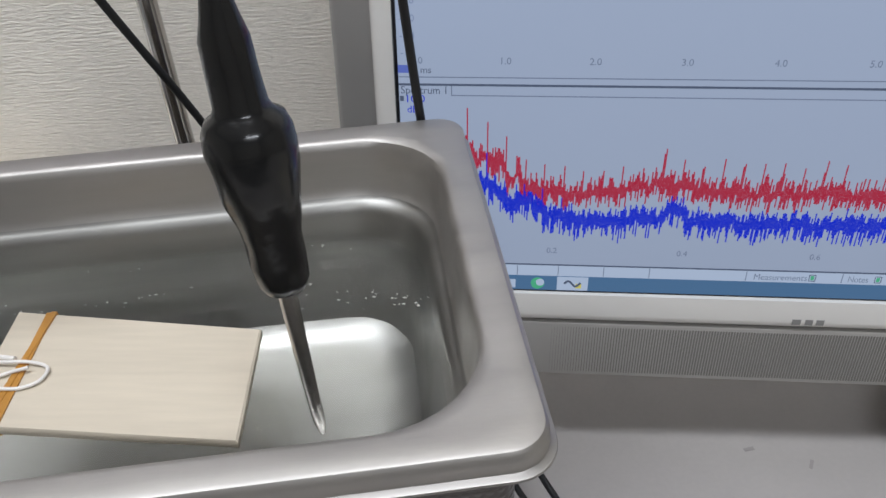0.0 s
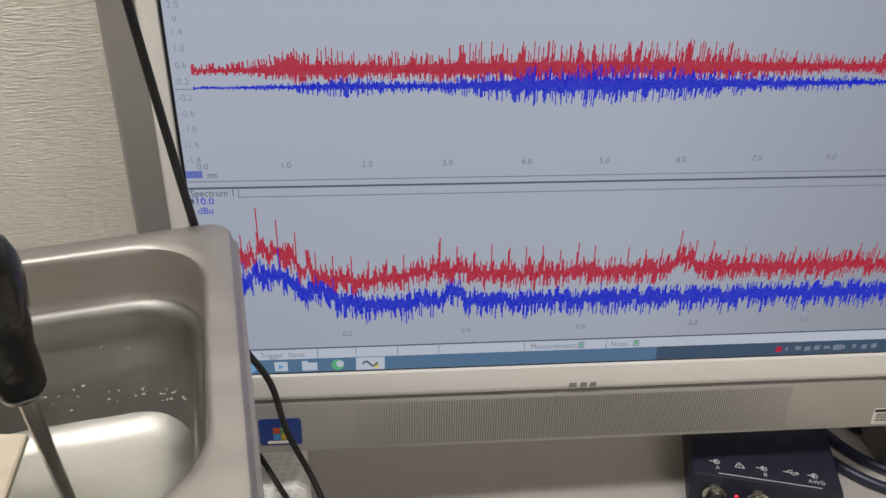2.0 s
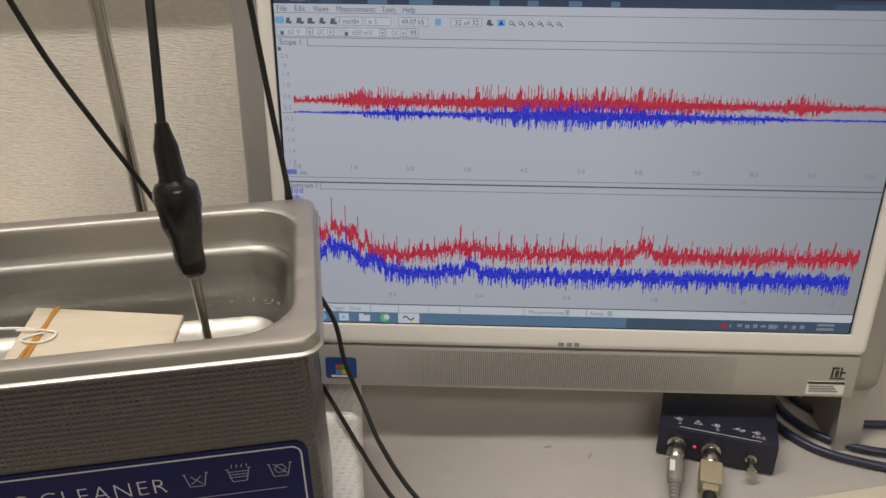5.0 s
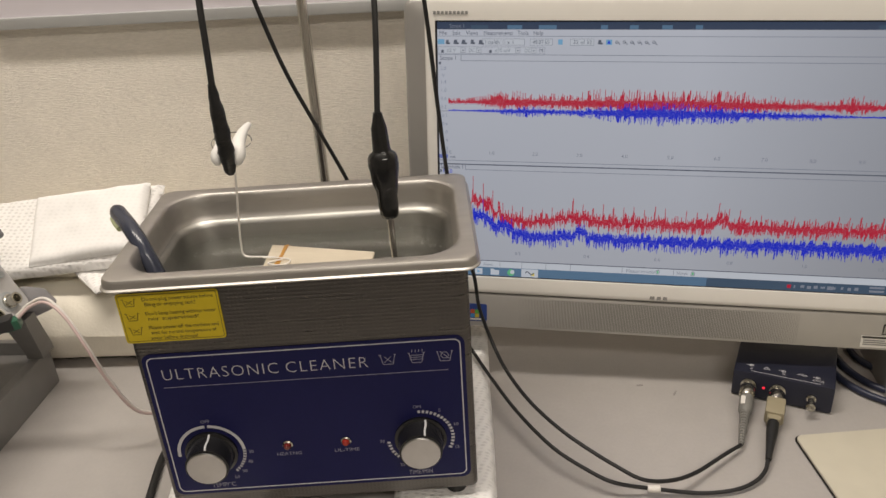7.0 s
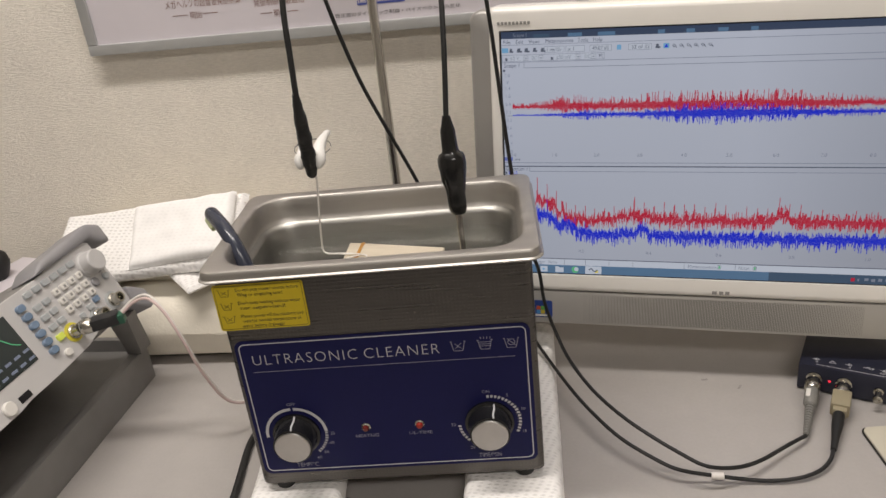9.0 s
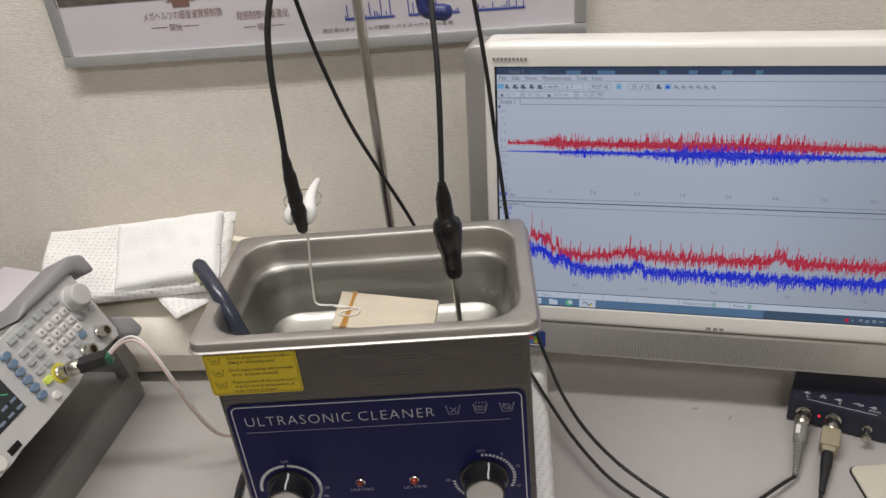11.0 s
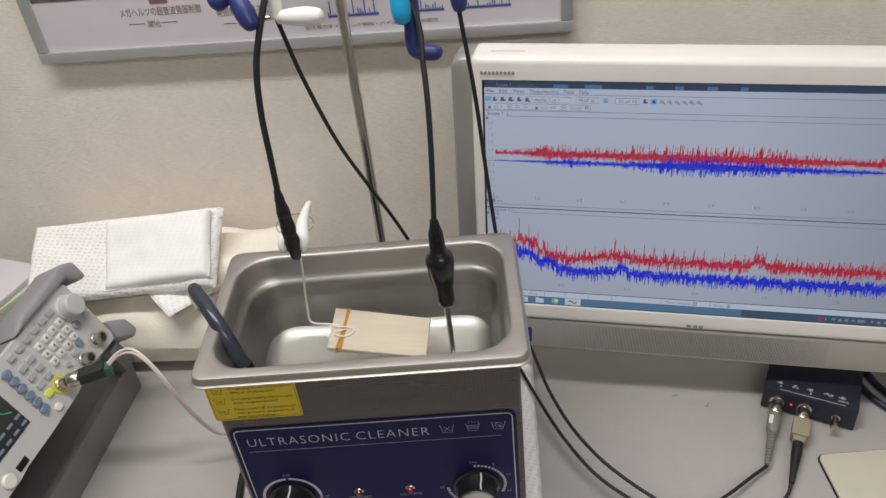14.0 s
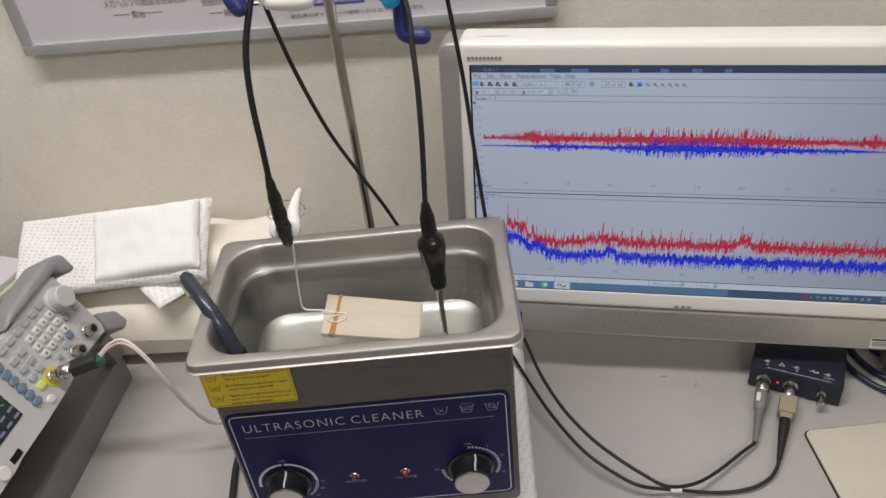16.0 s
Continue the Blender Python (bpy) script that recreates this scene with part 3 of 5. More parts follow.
# a soft cloth under each end of the cleaner
def folded_cloth(name, m, hx, hy, z1, label, material, seed, lump=0.003, r=0.01, nx=40, ny=30, sag=0.0):
    o = part(name, lumpy(hx, hy, 0.0, z1, r, lump, seed, nx, ny, sag), material, smooth=80)
    o.matrix_world = m
    return tagged(o, label, "towel", "folded cloths")


folded_cloth("folded_towel", pose(-0.104, 0.105, 0.0005, 0, 0, 3), 0.043, 0.160, 0.0305, "folded white netted towel padding under the steel cleaner", NET, 3.0, 0.0012)
folded_cloth("folded_towel", pose(0.102, 0.110, 0.0005, 0, 0, -3), 0.044, 0.162, 0.0305, "folded white netted towel padding under the steel cleaner", NET, 8.0, 0.0012)

# wooden plate held by a rubber band and wire, floating on the water
WM = pose(0.0060, 0.0700, 0.2168, 0, 1.0, -9.0)
wood = thing("wooden_plate", WM, "thin pale wooden plate floating on the water, bound with wire", "plate")
edge = [(-0.0395, -0.0215), (0.0475, -0.0265), (0.0435, 0.0215), (-0.0455, 0.0300)]
part("board", loft([[(x * k, y * k, z) for x, y in edge] for k, z in ((0.985, -0.0006), (1.0, 0.0), (1.0, 0.0024), (0.985, 0.0030))]), WOOD, wood)
bm = loft([[(x, y, z) for y, z in ((-0.0222, -0.0012), (0.0290, -0.0012), (0.0290, 0.0036), (-0.0222, 0.0036))] for x in (-0.0013, 0.0013)])
part("rubber_band", place(bm, pose(-0.0300, 0, 0, 0, 0, 6)), BAND, wood, "amber rubber band")
bm = loft([[(x, y, z) for y, z in ((-0.0224, -0.0014), (0.0292, -0.0014), (0.0292, 0.0038), (-0.0224, 0.0038))] for x in (-0.0010, 0.0010)])
part("rubber_band", place(bm, pose(-0.0312, 0, 0, 0, 0, 1)), BAND, wood, "amber rubber band")
loop = [(-0.0445, 0.004, 0.0040), (-0.036, 0.003, 0.0050), (-0.028, 0.0035, 0.0046), (-0.0215, 0.0015, 0.0042), (-0.0215, -0.004, 0.004), (-0.027, -0.0075, 0.004), (-0.034, -0.0078, 0.0046), (-0.0375, -0.0045, 0.004), (-0.034, -0.0015, 0.0042), (-0.0270, 0.0005, 0.0052)]
part("wire_loop", tube(loop, 0.0006, 8), WHITEWIRE, wood, "white coated wire loop")

# foam of small bubbles along the water's far edge
bm = bmesh.new()
rb = random.Random(4)
for k in range(110):
    x = rb.choice((rb.uniform(-0.108, -0.03), rb.uniform(-0.10, 0.10), rb.uniform(0.05, 0.112)))
    if k % 6:
        y = 0.111 - 1.3 * x * x - 0.04 * x + rb.gauss(0, 0.0028)
        q = rb.uniform(0.00012, 0.00042)
    else:
        y = 0.134 - abs(rb.gauss(0, 0.0035))
        q = rb.uniform(0.00015, 0.00050)
    sq = rb.uniform(1.0, 2.5)
    bmesh.ops.create_icosphere(bm, subdivisions=1, radius=q, matrix=Matrix.Translation((x, y, 0.2166 + q * 0.2)) @ Matrix.Diagonal((sq, 1, 0.7, 1)))
foam = part("foam", bm, FOAM, None, smooth=80)
foam.visible_shadow = False
tagged(foam, "thin line of small bubbles on the water's edge", "foam", kind="stuff")

# ---- the all-in-one computer ----
MON = pose(0.3175, 0.1715, 0.1049, 0, 0, -11) @ pose(-0.0025, 0, 0, -5, 1.42, 0)
UX0, UX1, VZ0, VZ1 = -0.2153, 0.2190, 0.0133, 0.2628


def computer():
    th = thing("all_in_one_computer", pose(0.3175, 0.1715, 0.0, 0, 0, -11), "white and silver all-in-one computer with a lit measurement screen", "computer")
    L = pose(0.3175, 0.1715, 0.0, 0, 0, -11).inverted() @ MON

    def p(name, bm, material, parent=th, label="", smooth=35):
        me = finish(bm, smooth)
        me.transform(L)
        ob = part(name, me, material, parent, label)
        return ob
    # white front with an opening for the display
    inner = rounded((UX1 - UX0) / 2, (VZ1 - VZ0) / 2, 0.001, 4, (UX0 + UX1) / 2, (VZ0 + VZ1) / 2)

    def rim(inset, y, r):
        return [(x, y, z) for x, z in rounded(0.2305 - inset, 0.1452 - inset, r, 4, 0.0045, 0.1394)]
    bm = loft([rim(0.0, 0.038, 0.006), rim(0.0, 0.0050, 0.006), rim(0.0008, 0.0018, 0.0055), rim(0.0026, -0.0008, 0.005), rim(0.0052, -0.0020, 0.004), rim(0.0066, -0.0022, 0.004), [(x, -0.0012, z) for x, z in inner], [(x, 0.004, z) for x, z in inner]], True, False)
    p("front_bezel", bm, WHITEPL, th, "glossy white display bezel wrapping over the top", 40)
    bm = bmesh.new()
    box(-0.2080, -0.1770, 0.0125, 0.0175, 0.2845, 0.2848, bm=bm)
    p("model_plate", bm, BADGE_PALE, th, "faint embossed strip on the top edge", 0)
    # body
    def shell(inset, y, r):
        return [(x, y, z) for x, z in rounded(0.2500 - inset, 0.1620 - inset, r, 6, 0.0045, 0.1203)]
    body = loft([shell(0.022, 0.0042, 0.006), shell(0.0035, 0.0046, 0.009), shell(0.0012, 0.0066, 0.011), shell(0.0, 0.0105, 0.012), shell(0.0, 0.042, 0.012), shell(0.010, 0.058, 0.018), shell(0.030, 0.066, 0.022)])
    p("back_cover", body, SILVER, th, "silver painted rear cover", 40)
    # speaker strip
    gr = p("speaker_strip", box(-0.2230, 0.2310, -0.0008, 0.0046, -0.0427, -0.0061, 0.0010), GRILLE, th, "silver perforated speaker strip")
    bm = bmesh.new()
    for k in range(180):
        x = -0.134 + 0.0015 * k
        w = 0.00085 * (1 - min(1.0, abs(k - 89.5) / 89.5) ** 2.5) + 0.00008
        box(x, x + w, -0.0010, -0.00075, -0.0400, -0.0085, bm=bm)
    g = p("slot_pattern", bm, GROOVE, gr, "fine vertical speaker slots", 0)
    g["kind"] = "stuff"
    bm = bmesh.new()
    for a, b in ((-0.0068, -0.0022), (0.0000, 0.0040), (0.0058, 0.0098)):
        box(a, b, -0.0024, -0.0018, -0.0012, 0.0022, bm=bm)
    p("maker_badge", bm, BADGE, th, "plain grey maker badge", 0)
    bm = bmesh.new()
    for k in range(9):
        box(-0.2165 + k * 0.0036, -0.2141 + k * 0.0036, -0.0024, -0.0018, 0.2682, 0.2710, bm=bm)
    p("model_badge", bm, BADGE, th, "plain grey model badge", 0)
    st = p("sticker", plate(0.0125, 0.0098, 0.0022, -0.0013, -0.0006, -0.1794, -0.0266), LIT_STICK, th, "small square blue system sticker")
    for k, m in enumerate((SREDP, SGREENP, SBLUEP, SYELP)):
        p("emblem_pane", box(-0.1838 + (k % 2) * 0.0046, -0.1796 + (k % 2) * 0.0046, -0.0016, -0.0012, -0.0276 - (k // 2) * 0.0046, -0.0234 - (k // 2) * 0.0046), m, st)
    p("print_bar", box(-0.1874, -0.1714, -0.0016, -0.0012, -0.0350, -0.0332), KEYW, st, "", 0)
    p("sticker", plate(0.0110, 0.0098, 0.0015, -0.0013, -0.0006, -0.2059, -0.0266), SKYP, th, "small pale blue processor sticker")
    q = p("sticker", plate(0.0150, 0.0060, 0.0004, -0.0013, -0.0006, 0.2080, -0.0340), KEYW, th, "white rating sticker with small print")
    p("print_bar", box(0.1935, 0.2225, -0.0017, -0.0012, -0.0302, -0.0282), INK, q, "", 0)
    for k in range(3):
        p("print_bar", box(0.1950, 0.2140 + 0.002 * k, -0.0017, -0.0012, -0.0330 - k * 0.0022, -0.0318 - k * 0.0022), BADGE, q, "", 0)
    for k, (a, b, c, d) in enumerate(((0.2105, 0.2118, -0.0240, -0.0150), (0.2105, 0.2160, -0.0166, -0.0150), (0.2135, 0.2160, -0.0240, -0.0178), (0.2172, 0.2186, -0.0240, -0.0150), (0.2186, 0.2215, -0.0205, -0.0190), (0.2100, 0.2215, -0.0258, -0.0248))):
        p("print_bar", box(a, b, -0.0012, -0.0007, c, d), INK, th, "black printed symbol", 0)
    # stand: a silver leg at each side and a rear prop
    for x in (-0.2145, 0.2350):
        leg = loft([[(x + sx * 0.0105, y, z) for sx, y in ((-1, y0), (1, y0), (1, y1), (-1, y1))] for y0, y1, z in ((0.0080, 0.060, 0.075), (-0.004, 0.115, 0.006), (-0.004, 0.115, 0.0))])
        part("stand_leg", leg, SILVER, th, "silver stand leg")
    part("foot_rest", box(-0.228, -0.185, -0.004, 0.05, 0.0, 0.005, 0.001), BLACK, th, "black rubber foot")
    # display
    scr = p("screen", box(UX0, UX1, 0.0016, 0.0040, VZ0, VZ1), BEZEL, th, "lit display showing red and blue traces")
    W, H = UX1 - UX0, VZ1 - VZ0

    def fx(a):
        return UX0 + W * a

    def fz(b):
        return VZ1 - H * b

    def patch(name, a0, a1, b0, b1, material, y, parent=scr, label=""):
        return p(name, box(fx(a0), fx(a1), y, 0.0018, fz(b1), fz(b0)), material, parent, label, 0)
    patch("window_area", 0.004, 0.996, 0.032, 0.958, SCREEN, 0.0010, scr, "pale blue application window")
    patch("title_bar", 0.004, 0.996, 0.006, 0.032, LIT_TITLE, 0.0011)
    patch("task_bar", 0.004, 0.60, 0.958, 0.995, LIT_BAR, 0.0011)
    patch("task_bar", 0.60, 0.996, 0.958, 0.995, LIT_TRAY, 0.0011)

    def words(s, a, b, size, material=LIT_DARK, width=None, align="LEFT"):
        """Lettering whose middle height lies at b."""
        return letters("screen_text", s, size, material, scr, L @ pose(fx(a), 0.0007, fz(b) - size * 0.34), width, align)

    def entry(a0, a1, b0, b1, material):
        p("entry_box", outline((fx(a1) - fx(a0)) / 2, (fz(b0) - fz(b1)) / 2, 0.0004, 0.0003, 0.0007, 0.0011, (fx(a0) + fx(a1)) / 2, (fz(b0) + fz(b1)) / 2), material, scr, "", 0)
    # title strip with the desktop showing through it
    words("Scope 1", 0.030, 0.019, 0.0050, LIT_GREY, 0.013)
    for a, b, m in ((0.075, 0.110, LIT_TRAY), (0.150, 0.180, LIT_BAR), (0.214, 0.250, LIT_BAR), (0.338, 0.352, LIT_BAR), (0.395, 0.412, LIT_BAR), (0.458, 0.478, LIT_BAR), (0.522, 0.536, LIT_BAR), (0.860, 0.985, LIT_TRAY)):
        patch("desktop_strip", a, b, 0.017, 0.031, m, 0.00105)
    # menu line
    for s, a, wd in (("File", 0.008, 0.0068), ("Edit", 0.036, 0.0070), ("Views", 0.065, 0.0105), ("Measurements", 0.101, 0.0260), ("Tools", 0.171, 0.0095), ("Help", 0.203, 0.0085)):
        words(s, a, 0.044, 0.0052, LIT_DARK, wd)
    # first tool line: icons, entries and arrows
    for a, b, w2 in ((0.024, 0.0755, 0.003), (0.040, 0.0755, 0.006), (0.057, 0.0755, 0.006), (0.076, 0.0750, 0.004), (0.093, 0.0760, 0.005), (0.336, 0.0745, 0.004)):
        q = 0.0012 + 0.2 * w2
        shape = [(-q, -0.0018), (q, -0.0022), (q * 1.4, -0.0008), (q * 0.5, -0.0004), (q * 0.6, 0.0018), (-q * 0.6, 0.0018)]
        p("tool_icon", loft([[(fx(a + w2 / 2) + x, y, fz(b) + z) for x, z in shape] for y in (0.0007, 0.0011)]), LIT_DARK, scr, "small dark tool icon", 0)
    for k in range(6):
        a = 0.444 - 0.0145 * k
        p("tool_icon", tube([(fx(a) + 0.0011 * math.cos(q), 0.0007, fz(0.0745) + 0.0011 * math.sin(q)) for q in [j * 0.7 for j in range(10)]] + [(fx(a) + 0.0028, 0.0007, fz(0.0745) - 0.0024)], 0.0003, 4, 2), LIT_DARK, scr, "", 0)
    for a, wd, m in ((0.005, 0.014, LIT_SKY), (0.254, 0.009, LIT_SKY), (0.350, 0.012, LIT_SKY)):
        patch("tool_icon", a, a + wd, 0.066, 0.084, m, 0.0008)
    p("tool_icon", place(loft([[(x, y, z) for x, z in ((-0.0016, 0.0), (0.0016, 0.0), (0.0, 0.0030))] for y in (0.0006, 0.0009)]), pose(fx(0.356), 0, fz(0.080))), LIT_BLUE, scr, "", 0)
    for s, a, wd in (("1 ms/div", 0.103, 0.0135), ("x 1", 0.150, 0.0055), ("49.07 kS", 0.202, 0.0150), ("32 of 32", 0.284, 0.0160)):
        words(s, a, 0.0755, 0.0048, LIT_DARK, wd)
    for a0, a1 in ((0.099, 0.142), (0.145, 0.186), (0.197, 0.243), (0.278, 0.326)):
        patch("entry_field", a0, a1, 0.0645, 0.0865, LIT_PALE, 0.00085)
        entry(a0, a1, 0.0640, 0.0870, LIT_GREY)
    # second tool line
    for s, a, wd in (("\u00b12 V", 0.023, 0.0085), ("DC", 0.070, 0.0050), ("\u00b150 mV", 0.124, 0.0140), ("DC", 0.186, 0.0050)):
        words(s, a, 0.105, 0.0048, LIT_GREY, wd)
    for a0, a1, m in ((0.020, 0.058, LIT_PALE), (0.066, 0.096, LIT_PALE), (0.120, 0.172, LIT_PALE), (0.181, 0.211, LIT_PALE)):
        patch("entry_field", a0, a1, 0.0945, 0.1155, m, 0.00085)
    for a in (0.053, 0.086, 0.167, 0.200):
        entry(a, a + 0.010, 0.0960, 0.1140, LIT_GREY)
        p("drop_arrow", loft([[(fx(a + 0.005) + x, y, fz(0.107) + z) for x, z in ((-0.0010, 0.0008), (0.0010, 0.0008), (0.0, -0.0006))] for y in (0.0006, 0.0009)]), LIT_DARK, scr, "", 0)
    for a in (0.012, 0.113):
        patch("tool_icon", a, a + 0.005, 0.104, 0.114, LIT_DARK, 0.0008)
    words("M", 0.216, 0.104, 0.0046, LIT_DARK)
    entry(0.005, 0.228, 0.0925, 0.1170, LIT_GREY)
    for b, a0, th2, m in ((0.0545, 0.004, 0.0016, LIT_GREY), (0.1195, 0.004, 0.0018, LIT_GREY), (0.1415, 0.054, 0.0018, LIT_GREY), (0.5175, 0.004, 0.0018, LIT_GREY), (0.5310, 0.004, 0.0042, LIT_DARK), (0.5530, 0.062, 0.0018, LIT_GREY), (0.9280, 0.004, 0.0032, LIT_DARK)):
        patch("rule_line", a0, 0.996, b, b + th2, m, 0.0008)
    patch("status_field", 0.004, 0.996, 0.9312, 0.958, LIT_PALE, 0.00095)
    for a in (0.053, 0.061):
        patch("tab_edge", a, a + 0.0012, 0.1235 if a < 0.06 else 0.5350, 0.1430 if a < 0.06 else 0.5545, LIT_GREY, 0.0008)
    words("Scope 1", 0.009, 0.1325, 0.0054, LIT_DARK, 0.0145)
    words("Spectrum 1", 0.006, 0.5435, 0.0054, LIT_DARK, 0.0215)
    words("10.0", 0.010, 0.561, 0.0052, LIT_BLUE, 0.0085)
    words("dBu", 0.012, 0.582, 0.0052, LIT_BLUE, 0.0075)
    patch("marker", 0.005, 0.009, 0.556, 0.566, LIT_DARK, 0.0007)
    patch("marker", 0.006, 0.011, 0.147, 0.156, LIT_DARK, 0.0007)
    for b, s in ((0.1703, "2.0"), (0.196, "V"), (0.220, "1.4"), (0.2497, "1.0"), (0.2815, "0.6"), (0.313, "0.2"), (0.3447, "-0.2"), (0.376, "-0.6"), (0.408, "-1.0"), (0.4395, "-1.4"), (0.4713, "-1.8")):
        words(s, 0.0155, b, 0.0046, LIT_SLATE, None, "CENTER")
    patch("axis_tick", 0.006, 0.028, 0.3275, 0.3292, LIT_GREY, 0.0007)
    for k in range(11):
        words("%.1f" % (k + 0.0), 0.0246 + 0.0945 * k, 0.4860, 0.0046, LIT_GREY, None, "CENTER")
    patch("axis_tag", 0.004, 0.023, 0.4955, 0.5105, LIT_VIOLET, 0.0008)
    words("ms", 0.028, 0.504, 0.0046, LIT_DARK)
    for k in range(1, 7):
        words("%.1f" % (0.2 * k), 0.0265 + 0.1543 * k, 0.8930, 0.0046, LIT_GREY, None, "CENTER")
    for s, a, wd in (("Trigger", 0.066, 0.0125), ("None", 0.102, 0.009), ("Measurements", 0.424, 0.027), ("Notes", 0.534, 0.010)):
        words(s, a, 0.9450, 0.0052, LIT_GREY, wd)
    for a in (0.140, 0.190, 0.245, 0.300, 0.415, 0.527):
        patch("status_divider", a, a + 0.0010, 0.9330, 0.9560, LIT_GREY, 0.0008)
    for a in (0.489, 0.565):
        entry(a, a + 0.008, 0.9370, 0.9530, LIT_DARK)
        patch("status_icon", a + 0.002, a + 0.006, 0.9400, 0.9500, LIT_GREEN, 0.0008)
    p("status_icon", place(lathe([(0.0019, 0.0), (0.0019, 0.0003)], 14, "y"), pose(fx(0.052), 0.0009, fz(0.9450))), LIT_RED, scr, "", 0)
    # task buttons
    p("task_icon", place(lathe([(0.0040, 0.0), (0.0040, 0.0003)], 20, "y"), pose(fx(0.020), 0.0009, fz(0.976))), LIT_SKY, scr, "round start button", 0)
    p("task_icon", place(lathe([(0.0034, 0.0), (0.0034, 0.0003)], 18, "y"), pose(fx(0.052), 0.0009, fz(0.977))), LIT_SKY, scr, "", 0)
    patch("task_icon", 0.083, 0.100, 0.965, 0.990, LIT_PALE, 0.0009)
    p("task_icon", place(loft([[(x, y, z) for x, z in ((-0.0014, 0.0018), (-0.0014, -0.0018), (0.0018, 0.0))] for y in (0.0006, 0.0009)]), pose(fx(0.0915), 0, fz(0.9775))), LIT_SKY, scr, "", 0)
    p("task_icon", loft([[(fx(0.119) + x, y, fz(0.990) + z) for x, z in ((0, 0), (0.0086, 0), (0.0086, 0.0052), (0.0040, 0.0052), (0.0032, 0.0064), (0, 0.0064))] for y in (0.0007, 0.0010)]), LIT_PALE, scr, "pale folder icon", 0)
    p("task_icon", place(lathe([(0.0036, 0.0), (0.0036, 0.0003)], 18, "y"), pose(fx(0.166), 0.0009, fz(0.977))), LIT_GREEN, scr, "", 0)
    p("task_icon", place(lathe([(0.0022, 0.0), (0.0022, 0.0003)], 14, "y"), pose(fx(0.169), 0.0007, fz(0.974))), LIT_PALE, scr, "", 0)
    patch("task_button", 0.190, 0.228, 0.960, 0.994, LIT_PALE, 0.0009, scr, "pale button of the open window")
    wave = [(fx(0.199) + 0.0085 * k / 12, 0.0006, fz(0.976) + 0.0016 * math.sin(k * 0.56)) for k in range(13)]
    p("task_icon", tube(wave, 0.0006, 5, 2), LIT_DARK, scr, "", 0)
    patch("task_icon", 0.213, 0.220, 0.977, 0.988, LIT_YELLOW, 0.0007)
    for k, wd in enumerate((0.008, 0.003, 0.008, 0.008, 0.008, 0.009, 0.013, 0.003, 0.005, 0.007, 0.008)):
        a = 0.770 + k * 0.0138
        patch("tray_icon", a, a + wd, 0.971 + 0.002 * (k % 2), 0.985 - 0.002 * (k % 3), LIT_RED if k == 0 else LIT_GREY, 0.0009)
    for b in (0.964, 0.979):
        patch("tray_clock", 0.938, 0.968, b, b + 0.008, LIT_GREY, 0.0009)
    # traces
    rng = random.Random(5)

    def trace(name, material, y, lo, hi, n, a0, a1):
        bm = bmesh.new()
        prev = None
        for i in range(n):
            t = i / (n - 1)
            a = a0 + (a1 - a0) * t
            z0, z1 = lo(t), hi(t)
            x0, x1 = fx(a) - W * (a1 - a0) / n * 0.47, fx(a) + W * (a1 - a0) / n * 0.47
            bm.faces.new([bm.verts.new((xx, y, zz)) for xx, zz in ((x0, z0), (x1, z0), (x1, z1), (x0, z1))])
            if prev:
                m = max(z0, prev[0]), min(z1, prev[1])
                c = (m[0] + m[1]) / 2 if m[1] > m[0] else (prev[0] + prev[1]) / 2
                bm.faces.new([bm.verts.new((xx, y - 0.00003, zz)) for xx, zz in ((fx(prev[2]), c - 0.00025), (x0, c - 0.00025), (x0, c + 0.00025), (fx(prev[2]), c + 0.00025))])
            prev = (z0, z1, a)
        ob = p(name, bm, material, scr, "", 0)
        ob["kind"] = "stuff"
        return ob

    def g(t, c, w):
        return math.exp(-((t - c) / w) ** 2)

    def env_r(t):
        return 0.0022 + 0.0042 * g(t, 0.13, 0.05) + 0.0060 * g(t, 0.36, 0.17) + 0.0052 * g(t, 0.60, 0.14) + 0.0045 * g(t, 0.85, 0.045)

    def env_b(t):
        return 0.0010 + 0.0036 * g(t, 0.17, 0.06) + 0.0078 * g(t, 0.42, 0.13) + 0.0050 * g(t, 0.60, 0.13) + 0.0018 * g(t, 0.77, 0.05)
    zr, zb = fz(0.293), fz(0.3255)
    trace("red_trace", LIT_RED, 0.0006, lambda t: zr - env_r(t) * (0.25 + 0.75 * rng.random() ** 1.2), lambda t: zr + env_r(t) * (0.35 + 1.30 * rng.random() ** 1.7), 760, 0.0265, 0.990)
    trace("blue_trace", LIT_BLUE, 0.0004, lambda t: zb - env_b(t) * (0.25 + 0.95 * rng.random() ** 1.7), lambda t: zb + env_b(t) * (0.25 + 0.85 * rng.random() ** 1.5), 760, 0.0265, 0.990)

    def wander(t, s):
        k = 3.8 if t < 0.17 else 1.4
        return k * (0.0014 * noise.noise(Vector((t * 38, s, 0))) + 0.0022 * noise.noise(Vector((t * 105, s, 3))) + 0.0014 * noise.noise(Vector((t * 230, s, 6))))

    def red_mid(t):
        return 0.0752 + 0.0175 * g(t, 0.085, 0.040) + 0.0070 * g(t, 0.02, 0.05) + 0.0040 * g(t, 0.30, 0.05) + 0.0065 * g(t, 0.625, 0.020) - 0.0020 * g(t, 0.205, 0.03) + 0.0015 * t + wander(t, 1)

    def blue_mid(t):
        return 0.0588 + 0.0205 * g(t, 0.080, 0.045) + 0.0050 * g(t, 0.02, 0.04) + 0.0050 * g(t, 0.150, 0.04) + 0.0075 * g(t, 0.318, 0.014) - 0.0012 * g(t, 0.215, 0.03) + 0.0015 * g(t, 0.28, 0.05) + wander(t, 9)

